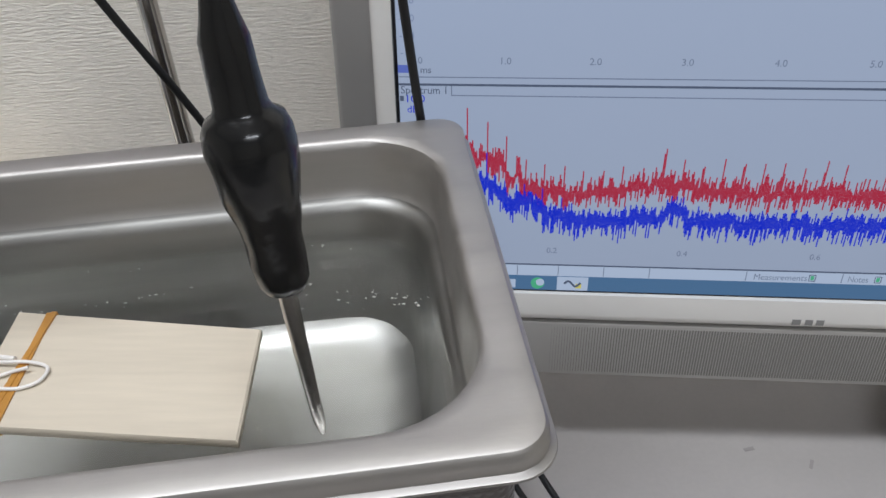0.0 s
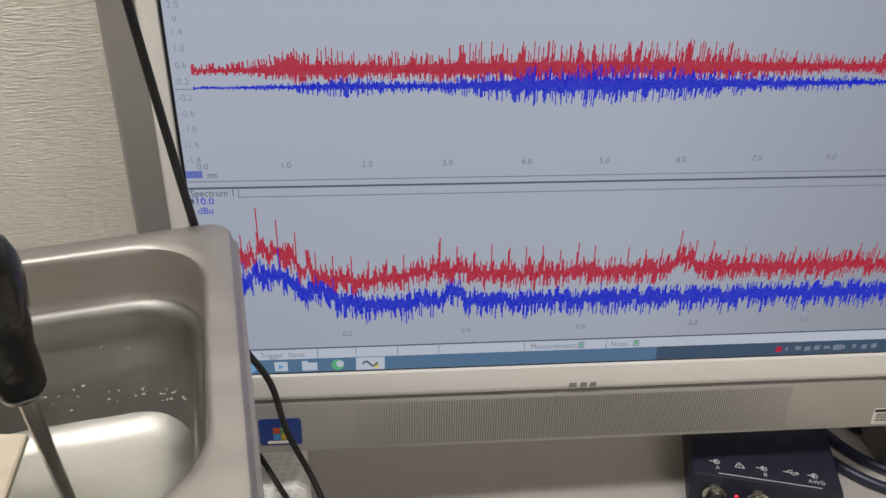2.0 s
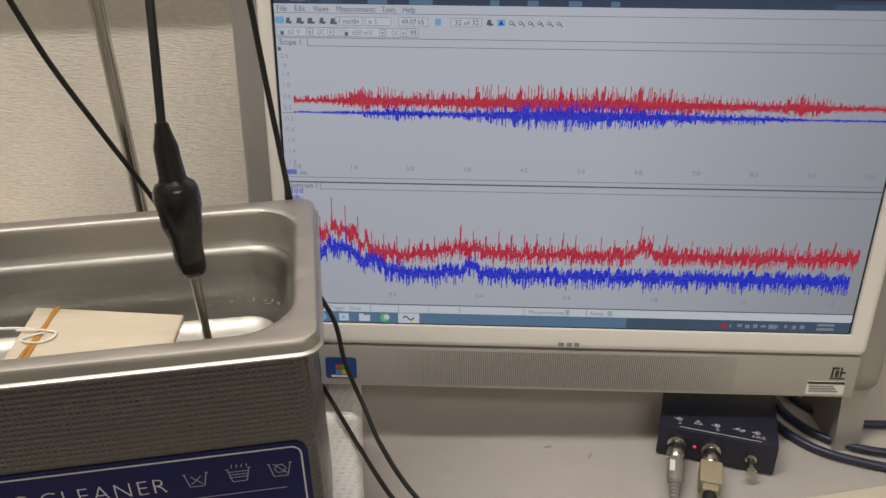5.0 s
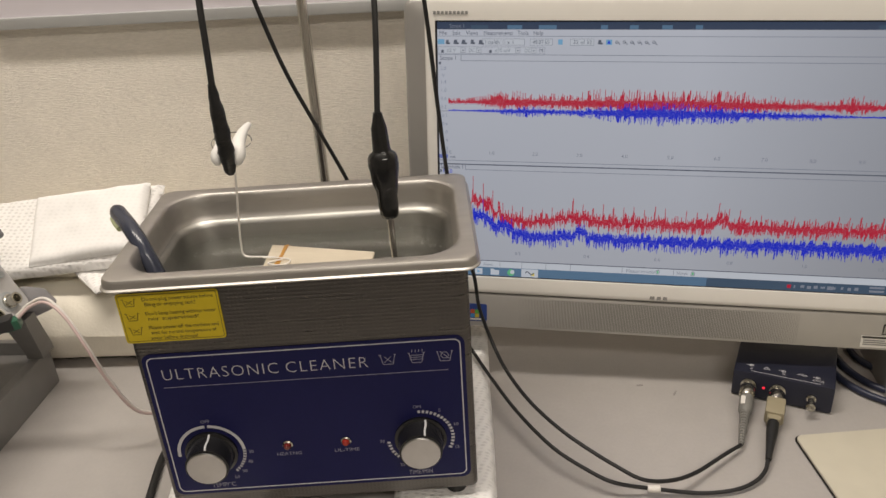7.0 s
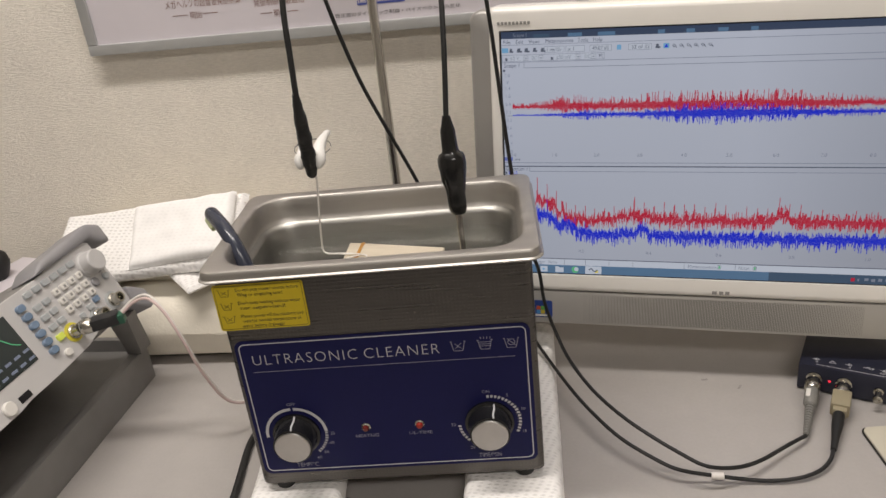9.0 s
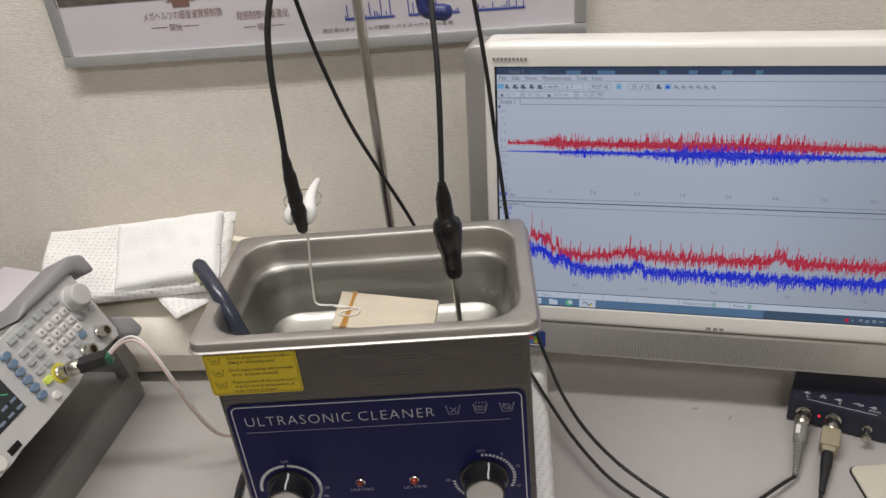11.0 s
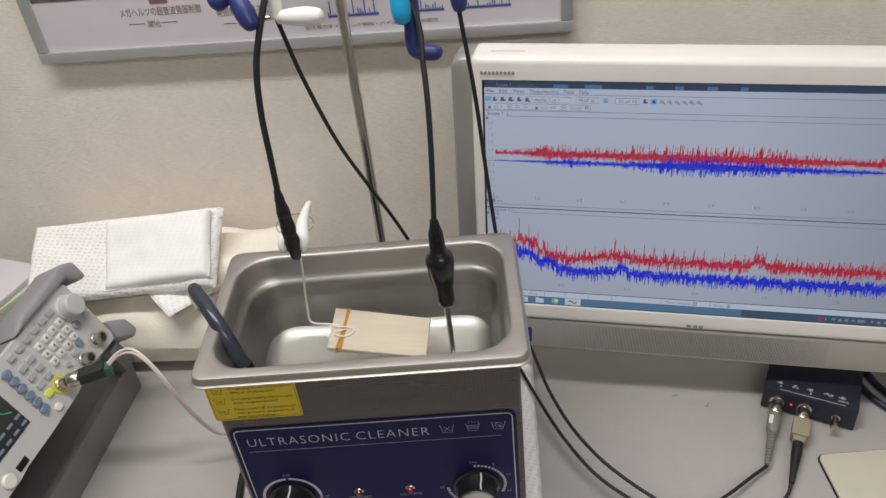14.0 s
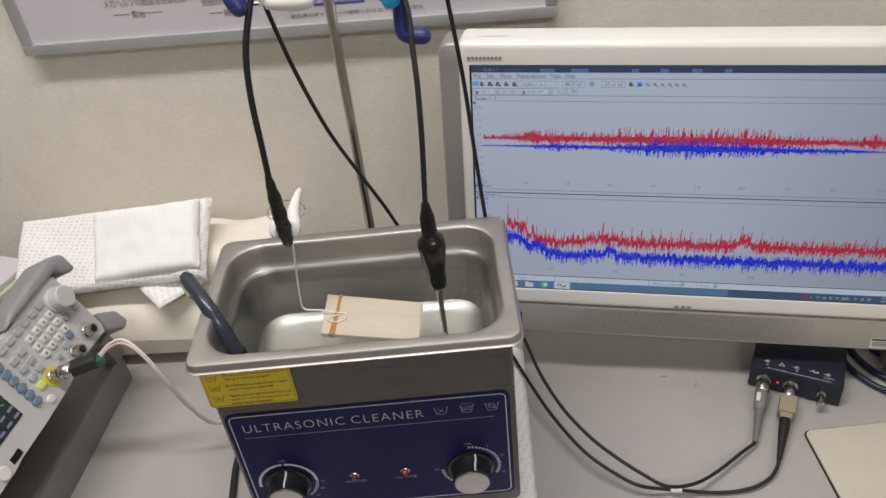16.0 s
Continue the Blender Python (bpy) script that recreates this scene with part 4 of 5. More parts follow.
    def comb(t):
        k = t * 44
        return (0.0085 + 0.0065 * noise.noise(Vector((math.floor(k) * 3.1, 2, 0))) if k - math.floor(k) < 0.085 else 0.0) * (1.35 if t < 0.14 else 1.0 if t < 0.68 else 0.7)
    trace("red_spectrum", LIT_RED, 0.0006, lambda t: red_mid(t) - 0.0018 - 0.0080 * rng.random() ** 1.2, lambda t: red_mid(t) + 0.0016 + 0.0075 * rng.random() ** 1.3 + max(0.0, comb(t)), 640, 0.012, 0.982)
    trace("blue_spectrum", LIT_BLUE, 0.0004, lambda t: blue_mid(t) - 0.0026 - 0.0095 * rng.random() ** 1.5, lambda t: blue_mid(t) + 0.0022 + 0.0055 * rng.random() ** 1.1 + 0.6 * max(0.0, comb(t)) * (t < 0.2), 640, 0.012, 0.975)
    return th


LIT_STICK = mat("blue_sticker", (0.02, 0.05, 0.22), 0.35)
SREDP, SGREENP, SBLUEP, SYELP, SKYP = (mat(n, c, 0.4) for n, c in (("red_print", (0.45, 0.08, 0.03)), ("green_print", (0.10, 0.35, 0.06)), ("sky_print", (0.06, 0.25, 0.55)), ("gold_print", (0.55, 0.42, 0.04)), ("pale_blue_print", (0.20, 0.42, 0.60))))
computer()

# ---- probes hanging over the bowl ----


def axis_pose(a, b):
    """A pose at a whose z axis points to b."""
    d = Vector(b) - Vector(a)
    return Matrix.Translation(a) @ d.to_track_quat("Z", "Y").to_matrix().to_4x4()


def right_probe():
    th = thing("sensor_probe", pose(0.0697, 0.0455, 0.190), "black shrink-wrapped sensor probe with a steel rod, hanging in the water", "probe")
    inv = pose(0.0697, 0.0455, 0.190).inverted()
    bot, top = Vector((0.0700, 0.0465, 0.2655)), Vector((0.0674, 0.0515, 0.3445))
    h = (top - bot).length
    prof = [(0.0030, 0.0), (0.0058, 0.0006), (0.0070, 0.0035), (0.0074, 0.010), (0.0074, 0.0163), (0.0083, 0.022), (0.0096, 0.028), (0.0106, 0.036), (0.0111, 0.0415), (0.0108, 0.0460), (0.0095, 0.0492), (0.0070, 0.0508), (0.0062, 0.0525), (0.0062, 0.060), (0.0056, 0.068), (0.0044, 0.0735), (0.0030, h)]
    bm = place(lathe(prof, 22), inv @ axis_pose(bot, top))
    for v in bm.verts:
        v.co += Vector((noise.noise(v.co * 130), noise.noise(v.co * 130 + Vector((5, 0, 0))), 0)) * 0.0007
    part("grip", bm, SHRINK, th, "glossy black heat-shrink grip", smooth=60)
    bm = tube([inv @ Vector(q) for q in ((0.0700, 0.0467, 0.268), (0.0706, 0.0475, 0.235), (0.0712, 0.0500, 0.1955))], lambda t: 0.0027 - 0.0009 * t if t < 0.9 else 0.0019 - 0.010 * (t - 0.9), 12, 8)
    part("rod", bm, ROD, th, "slender pointed steel rod")
    cable = [(0.0674, 0.0515, 0.342), (0.0705, 0.0590, 0.390), (0.0718, 0.0700, 0.429), (0.0710, 0.0830, 0.457), (0.0690, 0.0980, 0.484), (0.050, 0.115, 0.525), (0.03, 0.16, 0.545)]
    part("cable", tube([inv @ Vector(q) for q in cable], 0.0021, 10), RUBBER, th, "thin black cable")


def left_probe():
    m0 = pose(-0.0535, 0.0895, 0.292)
    th = thing("transducer_lead", m0, "taped black lead ending in a white wire over the bowl", "lead")
    inv = m0.inverted()
    bot, top = Vector((-0.0528, 0.0900, 0.2915)), Vector((-0.0520, 0.0795, 0.3650))
    h = (top - bot).length
    prof = [(0.0028, 0), (0.0044, 0.002), (0.0054, 0.012), (0.0064, 0.020), (0.0058, 0.027), (0.0066, 0.034), (0.0054, 0.044), (0.0056, 0.052), (0.0042, 0.062), (0.0028, h)]
    fine = []
    for (r0, h0), (r1, h1) in zip(prof, prof[1:]):
        fine += [(r0 + (r1 - r0) * k / 4, h0 + (h1 - h0) * k / 4) for k in range(4)]
    bm = lathe(fine + [prof[-1]], 18)
    for v in bm.verts:
        d = Vector((v.co.x, v.co.y, 0))
        v.co += d * (0.17 * noise.noise(v.co * 190) + 0.09 * noise.noise(v.co * 420 + Vector((3, 0, 0))))
    part("tape_wrap", place(bm, inv @ axis_pose(bot, top)), TAPE, th, "creased black tape wrap", smooth=60)
    cable = [(-0.0515, 0.0790, 0.364), (-0.0510, 0.0810, 0.393), (-0.0510, 0.0860, 0.428), (-0.0480, 0.0920, 0.460), (-0.0400, 0.1000, 0.488), (-0.030, 0.115, 0.515), (-0.02, 0.16, 0.54)]
    part("cable", tube([inv @ Vector(q) for q in cable], 0.0024, 10), RUBBER, th, "black cable")
    wire = [(-0.049, 0.088, 0.293), (-0.051, 0.088, 0.272), (-0.053, 0.088, 0.254), (-0.055, 0.089, 0.232), (-0.055, 0.089, 0.223), (-0.051, 0.088, 0.22), (-0.04, 0.086, 0.22), (-0.027, 0.081, 0.2212)]
    part("wire", tube([inv @ Vector(q) for q in wire], 0.0009, 8), WHITEWIRE, th, "white coated wire")
    # small white spring clip on the lead
    def jaw(pts, w):
        return tube([inv @ Vector(q) for q in pts], lambda t: w * (0.75 + 0.5 * math.sin(math.pi * min(1.0, 1.25 * t))) * math.sqrt(max(0.01, 1 - (2 * t - 1) ** 8)), 12, 10)
    clip = part("clip", join(
        jaw(((-0.0610, 0.0890, 0.2990), (-0.0622, 0.0920, 0.3060), (-0.0608, 0.0980, 0.3110), (-0.0640, 0.1120, 0.3150)), 0.0034),
        jaw(((-0.0462, 0.0890, 0.2985), (-0.0448, 0.0940, 0.3060), (-0.0468, 0.1050, 0.3110), (-0.0455, 0.1230, 0.3150), (-0.0430, 0.1380, 0.3165)), 0.0044)), WHITECLIP, th, "small white plastic clip")
    part("spring", tube([inv @ Vector((-0.0540 + 0.0160 * math.cos(a), 0.113 + 0.009 * math.sin(a), 0.3100 + 0.0050 * math.sin(a))) for a in [k * 0.4 for k in range(16)]], 0.0004, 6, 3), SPRING, clip, "thin steel spring wire")


right_probe()
left_probe()

# the dark hose leaning in the corner of the bowl
m0 = pose(-0.150, 0.097, 0.262)
hose = thing("drain_hose", m0, "dark blue rubber hose leaning on the steel bowl's rim", "hose")
inv = m0.inverted()
part("tube", tube([inv @ Vector(q) for q in ((-0.1500, 0.0950, 0.2650), (-0.1405, 0.0810, 0.2640), (-0.1290, 0.0645, 0.2610), (-0.1180, 0.0510, 0.2500), (-0.1090, 0.0430, 0.2300), (-0.1020, 0.0390, 0.2050), (-0.098, 0.037, 0.170))], lambda t: 0.0064 if t > 0.03 else 0.0052, 14), HOSE, hose, "dark blue rubber tube", smooth=60)
part("tail_strip", tube([inv @ Vector(q) for q in ((-0.1530, 0.0915, 0.2600), (-0.1480, 0.0830, 0.2580), (-0.1425, 0.0750, 0.2575))], 0.0022, 8), TAIL, hose, "pale yellow-green strip")
part("collar", place(lathe([(0.0058, 0), (0.0075, 0.001), (0.0075, 0.008), (0.0058, 0.009)], 14), inv @ axis_pose((-0.1065, 0.0415, 0.222), (-0.1010, 0.0385, 0.200))), BLACK, hose, "black collar")

# ---- retort stand with clips ----
PX, PY = -0.0110, 0.2920
m0 = pose(PX, PY, 0)
stand = thing("retort_stand", m0, "steel laboratory stand rod with clip arms, behind the cleaner", "stand")
part("base_plate", box(-0.05, 0.05, -0.035, 0.075, 0, 0.008, 0.002), SATIN, stand, "black iron base plate")
part("rod", lathe([(0.0052, 0.008), (0.0052, 0.68), (0.0045, 0.682)], 16), CHROME, stand, "plain steel rod")
boss = part("boss_clamp", box(-0.014, 0.014, -0.016, 0.016, 0.452, 0.476, 0.004), NICKEL, stand, "cast metal clamp")
part("thumb_screw", place(lathe([(0.0035, 0), (0.0035, 0.012), (0.0085, 0.013), (0.0085, 0.019), (0.007, 0.020)], 14, "x"), pose(0.012, -0.004, 0.463)), NICKEL, boss, "knurled thumb screw")
arm = tube([(-0.012, -0.004, 0.468), (-0.030, -0.07, 0.500), (-0.055, -0.12, 0.520), (-0.062, -0.17, 0.515)], 0.004, 10)
part("arm", arm, NICKEL, stand, "bent metal arm")
arm = tube([(0.012, -0.004, 0.468), (0.040, -0.06, 0.500), (0.062, -0.12, 0.522), (0.066, -0.19, 0.510)], 0.004, 10)
part("arm", arm, NICKEL, stand, "bent metal arm")


def spring_clip(name, a, b, c, material, label, r=0.0082):
    """A moulded clip with two handles that meet at its jaw."""
    m1 = Matrix.Translation(b)
    th = thing(name, m1, label, "clip", "clips on the stand")
    iv = m1.inverted()
    part("handle", tube([iv @ Vector(b), iv @ (Vector(b) * 0.4 + Vector(a) * 0.6), iv @ Vector(a)], lambda t: r * (0.72 + 0.40 * math.sin(math.pi * t)) * (1.0 if t < 0.86 else math.sqrt(max(0.004, 1 - ((t - 0.86) / 0.142) ** 2))), 14, 18), material, th, smooth=60)
    part("handle", tube([iv @ Vector(b), iv @ (Vector(b) * 0.4 + Vector(c) * 0.6), iv @ Vector(c)], lambda t: r * (0.72 + 0.40 * math.sin(math.pi * t)) * (1.0 if t < 0.86 else math.sqrt(max(0.004, 1 - ((t - 0.86) / 0.142) ** 2))), 14, 18), material, th, smooth=60)
    part("pin", place(lathe([(0.0018, -0.009), (0.0018, 0.009)], 10, "x"), Matrix.Identity(4)), NICKEL, th, "metal pivot pin")


spring_clip("blue_clip", (-0.0440, 0.0960, 0.4860), (-0.0580, 0.112, 0.512), (-0.0720, 0.104, 0.5015), BLUEPL, "dark blue plastic spring clip holding the lead", 0.0066)
spring_clip("white_clip", (0.0040, 0.1080, 0.4875), (-0.0300, 0.112, 0.4880), (-0.0350, 0.120, 0.520), WHITECLIP, "white plastic spring clip on the stand's arm", 0.0060)
spring_clip("turquoise_clip", (0.0598, 0.0990, 0.4790), (0.0580, 0.101, 0.505), (0.0680, 0.115, 0.520), TURQ, "turquoise plastic spring clip gripping the cable", 0.0066)
m0 = pose(0.07, 0.104, 0.468)
lb = thing("blue_clip", m0, "dark blue plastic clip with a bent handle", "clip", "clips on the stand")
inv = m0.inverted()
part("handle", tube([inv @ Vector(q) for q in ((0.0650, 0.108, 0.503), (0.0655, 0.104, 0.4800), (0.0650, 0.102, 0.4625), (0.0695, 0.101, 0.4575), (0.0850, 0.1005, 0.4555))], lambda t: 0.0060 * (1.0 if t < 0.9 else math.sqrt(max(0.004, 1 - ((t - 0.9) / 0.102) ** 2))), 14, 20), BLUEPL, lb, smooth=60)
part("pin", place(lathe([(0.0018, -0.009), (0.0018, 0.009)], 10, "x"), inv @ Matrix.Translation((0.0695, 0.106, 0.495))), NICKEL, lb, "metal pivot pin")
spring_clip("blue_clip", (0.1000, 0.1490, 0.4660), (0.0980, 0.152, 0.492), (0.1120, 0.158, 0.505), BLUEPL, "dark blue plastic spring clip over the monitor's edge", 0.0058)


def lead(name, pts, radius, material, label, extra=None):
    m1 = Matrix.Translation(pts[len(pts) // 2])
    th = tagged(part(name, tube([m1.inverted() @ Vector(q) for q in pts], radius, 10), material, smooth=70), label, "cable")
    th.matrix_world = m1
    return th


lead("signal_cable", [(0.098, 0.150, 0.475), (0.1060, 0.149, 0.40), (0.1110, 0.154, 0.325), (0.1165, 0.160, 0.25), (0.1225, 0.168, 0.19), (0.1365, 0.1790, 0.1430), (0.1415, 0.1865, 0.0985), (0.1525, 0.1790, 0.0620), (0.1620, 0.1400, 0.0550), (0.1780, 0.0940, 0.0520), (0.1990, 0.0580, 0.0480), (0.2200, 0.0360, 0.0420), (0.2420, 0.0190, 0.0350), (0.2630, 0.0080, 0.0280), (0.2890, 0.0130, 0.0200), (0.3160, 0.0280, 0.0130), (0.3510, 0.0520, 0.0100), (0.3690, 0.0640, 0.0080)], 0.0018, RUBBER, "black signal cable running down across the desk")
lead("signal_cable", [(-0.0405, 0.132, 0.508), (-0.0370, 0.140, 0.475), (-0.0290, 0.152, 0.420), (-0.0150, 0.168, 0.355), (0.0020, 0.185, 0.300), (0.0190, 0.202, 0.248), (0.0430, 0.226, 0.170), (0.0850, 0.240, 0.09), (0.1150, 0.232, 0.055), (0.1340, 0.1940, 0.0400), (0.1480, 0.1550, 0.0360), (0.1640, 0.1110, 0.0340), (0.1810, 0.0760, 0.0310), (0.1980, 0.0510, 0.0270), (0.2200, 0.0310, 0.0220), (0.2420, 0.0190, 0.0160), (0.2760, 0.0170, 0.0080), (0.3150, 0.0125, 0.0040), (0.3450, 0.0130, 0.0045), (0.3660, 0.0205, 0.0055), (0.3785, 0.0315, 0.0070), (0.3850, 0.0425, 0.0085)], 0.0018, RUBBER, "black signal cable looping over the desk")
tagged(part("cable_ferrule", place(lathe([(0.0026, -0.0055), (0.0033, -0.005), (0.0033, 0.005), (0.0026, 0.0055)], 12, "x"), pose(0.2760, 0.0170, 0.0080, 0, 0, -8)), WHITEWIRE), "white sleeve round a black cable", "sleeve")
lead("power_cord", [(-0.1250, 0.150, 0.060), (-0.150, 0.158, 0.020), (-0.168, 0.130, 0.0045), (-0.172, 0.098, 0.0040), (-0.167, 0.025, 0.0040), (-0.168, -0.06, 0.0040), (-0.18, -0.20, 0.0040)], 0.0036, RUBBER, "black power cord lying beside the cleaner")

# ---- the USB oscilloscope ----
SC = pose(0.4315, 0.1265, 0, 0, 0, -27.4)
sc = thing("usb_oscilloscope", SC, "small dark blue measuring box with two plugged connectors", "oscilloscope")
part("case", box(-0.0460, 0.0460, 0.0, 0.142, 0.0015, 0.0310, 0.0022), SCOPE, sc, "dark blue plastic case")
for x in (-0.03, 0.03):
    for y in (0.02, 0.12):
        part("foot", place(lathe([(0.004, 0), (0.004, 0.002)], 10), pose(x, y, 0)), RUBBER, sc)
bars("print_bar", [(-0.0300, 0.0330, 0, 0.0005)], PRINT, sc, 0)
sc.children[-1].matrix_local = pose(0, 0.0028, 0.0312, -90, 0, 0)
def flat_print(name, segs, x, y):
    """Thin printed strokes lying on the case's top: rows of (x0, y0, x1, y1)."""
    bm = bmesh.new()
    for ax, ay, bx, by in segs:
        d = Vector((bx - ax, by - ay))
        q = Vector((-d.y, d.x)).normalized() * 0.00032
        bm.faces.new([bm.verts.new((x + px, y + py, 0.0313)) for px, py in ((ax - q.x, ay - q.y), (bx - q.x, by - q.y), (bx + q.x, by + q.y), (ax + q.x, ay + q.y))])
    return part(name, bm, PRINT, sc, "white printed symbol", smooth=0)


RING = [(0.0019 * math.cos(a), 0.0019 * math.sin(a), 0.0019 * math.cos(a + 0.79), 0.0019 * math.sin(a + 0.79)) for a in [k * 0.785 for k in range(8)]]
for x in (-0.0305, -0.0010, 0.0300):
    flat_print("symbol", RING + [(-0.0045, 0.0, 0.0005, 0.0), (-0.0010, 0.0010, 0.0006, 0.0), (-0.0010, -0.0010, 0.0006, 0.0)], x, 0.0128)
flat_print("symbol", [(-0.0030, -0.0020, 0.0030, -0.0020), (0.0030, -0.0020, 0.0, 0.0028), (0.0, 0.0028, -0.0030, -0.0020), (0.0, -0.0010, 0.0, 0.0012)], -0.0160, 0.0125)
flat_print("symbol", [(-0.0050, 0.0, 0.0040, 0.0), (-0.0030, 0.0, -0.0010, 0.0018), (-0.0010, 0.0018, 0.0012, 0.0018), (-0.0010, 0.0, 0.0010, -0.0018), (0.0010, -0.0018, 0.0026, -0.0018), (0.0030, 0.0010, 0.0046, 0.0), (0.0030, -0.0010, 0.0046, 0.0), (0.0030, 0.0010, 0.0030, -0.0010)], 0.0160, 0.0128)
for x, words in ((-0.0300, "A"), (-0.0005, "B"), (0.0305, "AWG")):
    letters("lettering", words, 0.0042, PRINT, sc, pose(x, 0.0064, 0.0313, -90, 0, 0), None, "CENTER")
part("power_lamp", place(lathe([(0.0014, 0), (0.0010, 0.0008)], 12, "y"), pose(-0.0165, -0.0002, 0.016)), PILOT, sc, "small red lamp")
for x in (-0.0305, -0.0035):
    part("socket", place(lathe([(0.0075, 0), (0.0075, 0.002), (0.0055, 0.003), (0.0055, 0.014)], 18, "y"), pose(x, 0, 0.0165)), NICKEL, sc, "nickel socket")
post = part("terminal_post", place(lathe([(0.0045, 0), (0.0045, 0.002), (0.0030, 0.003), (0.0030, 0.012), (0.0044, 0.0125), (0.0044, 0.016), (0.0030, 0.017)], 16, "y"), pose(0.0270, 0, 0.0155)), NICKEL, sc, "nickel terminal post")


def plug(x, kind, end, label):
    a = SC @ Vector((x, -0.006, 0.0165))
    m1 = axis_pose(a, end)
    th = thing("cable_plug", m1, label, "plug", "plugs on the oscilloscope")
    part("lock_ring", lathe([(0.0068, 0), (0.0075, 0.001), (0.0075, 0.012), (0.0062, 0.014)], 18), NICKEL, th, "nickel locking ring")
    length = (Vector(end) - a).length
    if kind == "round":
        part("body", lathe([(0.0058, 0.014), (0.0064, 0.018), (0.0064, 0.034), (0.0050, 0.037)], 16), GREYPL, th, "grey plastic body")
        part("tag", box(-0.0050, -0.0010, 0.0050, 0.0066, 0.019, 0.030, 0.0004), KEYW, th, "small white tag")
        prof = []
        for k in range(12):
            z = 0.037 + k * 0.0034
            r = 0.0046 - k * 0.00018
            prof += [(r, z), (r, z + 0.0022), (r - 0.0009, z + 0.0024), (r - 0.0009, z + 0.0033)]
        part("strain_relief", lathe(prof, 14), GREYPL, th, "ribbed grey strain relief")
    else:
        part("body", box(-0.0085, 0.0085, -0.0075, 0.0075, 0.013, 0.036, 0.0020), BEIGEPL, th, "square beige plastic body")
        part("neck", box(-0.0060, 0.0060, -0.0055, 0.0055, 0.035, 0.042, 0.0015), BEIGEPL, th)
        part("boot", lathe([(0.0052, 0.040), (0.0052, 0.056), (0.0034, 0.076), (0.0026, length)], 14), RUBBER, th, "black rubber boot")
    return th


plug(-0.0305, "round", (0.3690, 0.0640, 0.0080), "nickel and grey plug with ribbed strain relief")
plug(-0.0035, "square", (0.3850, 0.0420, 0.0085), "beige square plug with a black rubber boot")
lead("usb_cable", [(0.497, 0.262, 0.016), (0.502, 0.225, 0.012), (0.503, 0.180, 0.005), (0.512, 0.140, 0.0045), (0.540, 0.110, 0.0045), (0.60, 0.085, 0.0045), (0.70, 0.09, 0.0045)], 0.0036, BLUECABLE, "thick navy cable curving across the desk")
lead("usb_cable", [(0.535, 0.27, 0.010), (0.522, 0.215, 0.005), (0.522, 0.165, 0.0045), (0.545, 0.128, 0.0045), (0.60, 0.105, 0.0045), (0.70, 0.11, 0.0045)], 0.0036, BLUECABLE, "thick navy cable curving across the desk")
lead("usb_cable", [(0.60, 0.27, 0.010), (0.555, 0.235, 0.005), (0.540, 0.19, 0.0045), (0.570, 0.150, 0.0045), (0.64, 0.14, 0.0045), (0.72, 0.15, 0.0045)], 0.0036, BLUECABLE, "thick navy cable curving across the desk")
pad = thing("desk_pad", pose(0.424, 0.078, 0, 0, 0, 1), "pale beige desk pad with a dark edge", "pad")
part("sheet", loft([[(x, y, z) for x, y in rounded(0.1295 - d, 0.1048 - d, 0.007, 6, 0.1305, -0.1053)] for d, z in ((0.0, 0.0012), (0.0, 0.0029), (0.0006, 0.0034))]), PADMAT, pad)
part("backing", loft([[(x, y, z) for x, y in rounded(0.1310, 0.1062, 0.008, 6, 0.1305, -0.1053)] for z in (0.0, 0.0013)]), BLACK, pad, "dark underside")

# ---- the framed poster ----
PM = WALL_M @ pose(-0.0805, -0.0165, 0.358)
po = thing("framed_poster", PM, "printed poster in a flat aluminium frame on the wall", "poster")
PW, PH = 0.597, 0.42
part("sheet", box(-PW / 2 + 0.008, PW / 2 - 0.008, 0.0045, 0.0160, 0.008, PH - 0.008), PAPER, po, "glossy printed poster sheet")
for nm, b in (("frame_rail", (-PW / 2, PW / 2, 0, 0.0165, 0, 0.0125)), ("frame_rail", (-PW / 2, PW / 2, 0, 0.0165, PH - 0.0125, PH)), ("frame_stile", (-PW / 2, -PW / 2 + 0.0125, 0.0002, 0.0165, 0.0127, PH - 0.0127)), ("frame_stile", (PW / 2 - 0.0125, PW / 2, 0.0002, 0.0165, 0.0127, PH - 0.0127))):
    part(nm, box(*b, 0.0018), FRAME, po, "aluminium frame bar")
part("photo", box(-0.285, -0.150, 0.0040, 0.0046, 0.068, 0.16), PHOTO, po, "dark printed photograph")
letters("lettering", "\u30e1\u30ac\u30d8\u30eb\u30c4\u306e\u8d85\u97f3\u6ce2\u767a\u632f\u5236\u5fa1", 0.0105, BROWNINK, po, pose(-0.190, 0.0041, 0.0465), 0.092)
letters("lettering", "\u958b\u59cb", 0.0090, BROWNINK, po, pose(-0.162, 0.0041, 0.0335), 0.0145)
bars("rule", [(-0.183, -0.164, 0.0372, 0.0380), (-0.1455, -0.127, 0.0372, 0.0380)], BROWNINK, po, 0.0044)
letters("lettering", "\u767a\u632f\u5236\u5fa1\u306e\u6700\u9069\u5316", 0.0105, BROWNINK, po, pose(-0.082, 0.0041, 0.0405), 0.060)
letters("lettering", "\u958b\u59cb", 0.0090, BROWNINK, po, pose(-0.060, 0.0041, 0.0275), 0.0145)
bars("rule", [(-0.076, -0.062, 0.0312, 0.0320), (-0.0435, -0.030, 0.0312, 0.0320)], BROWNINK, po, 0.0044)
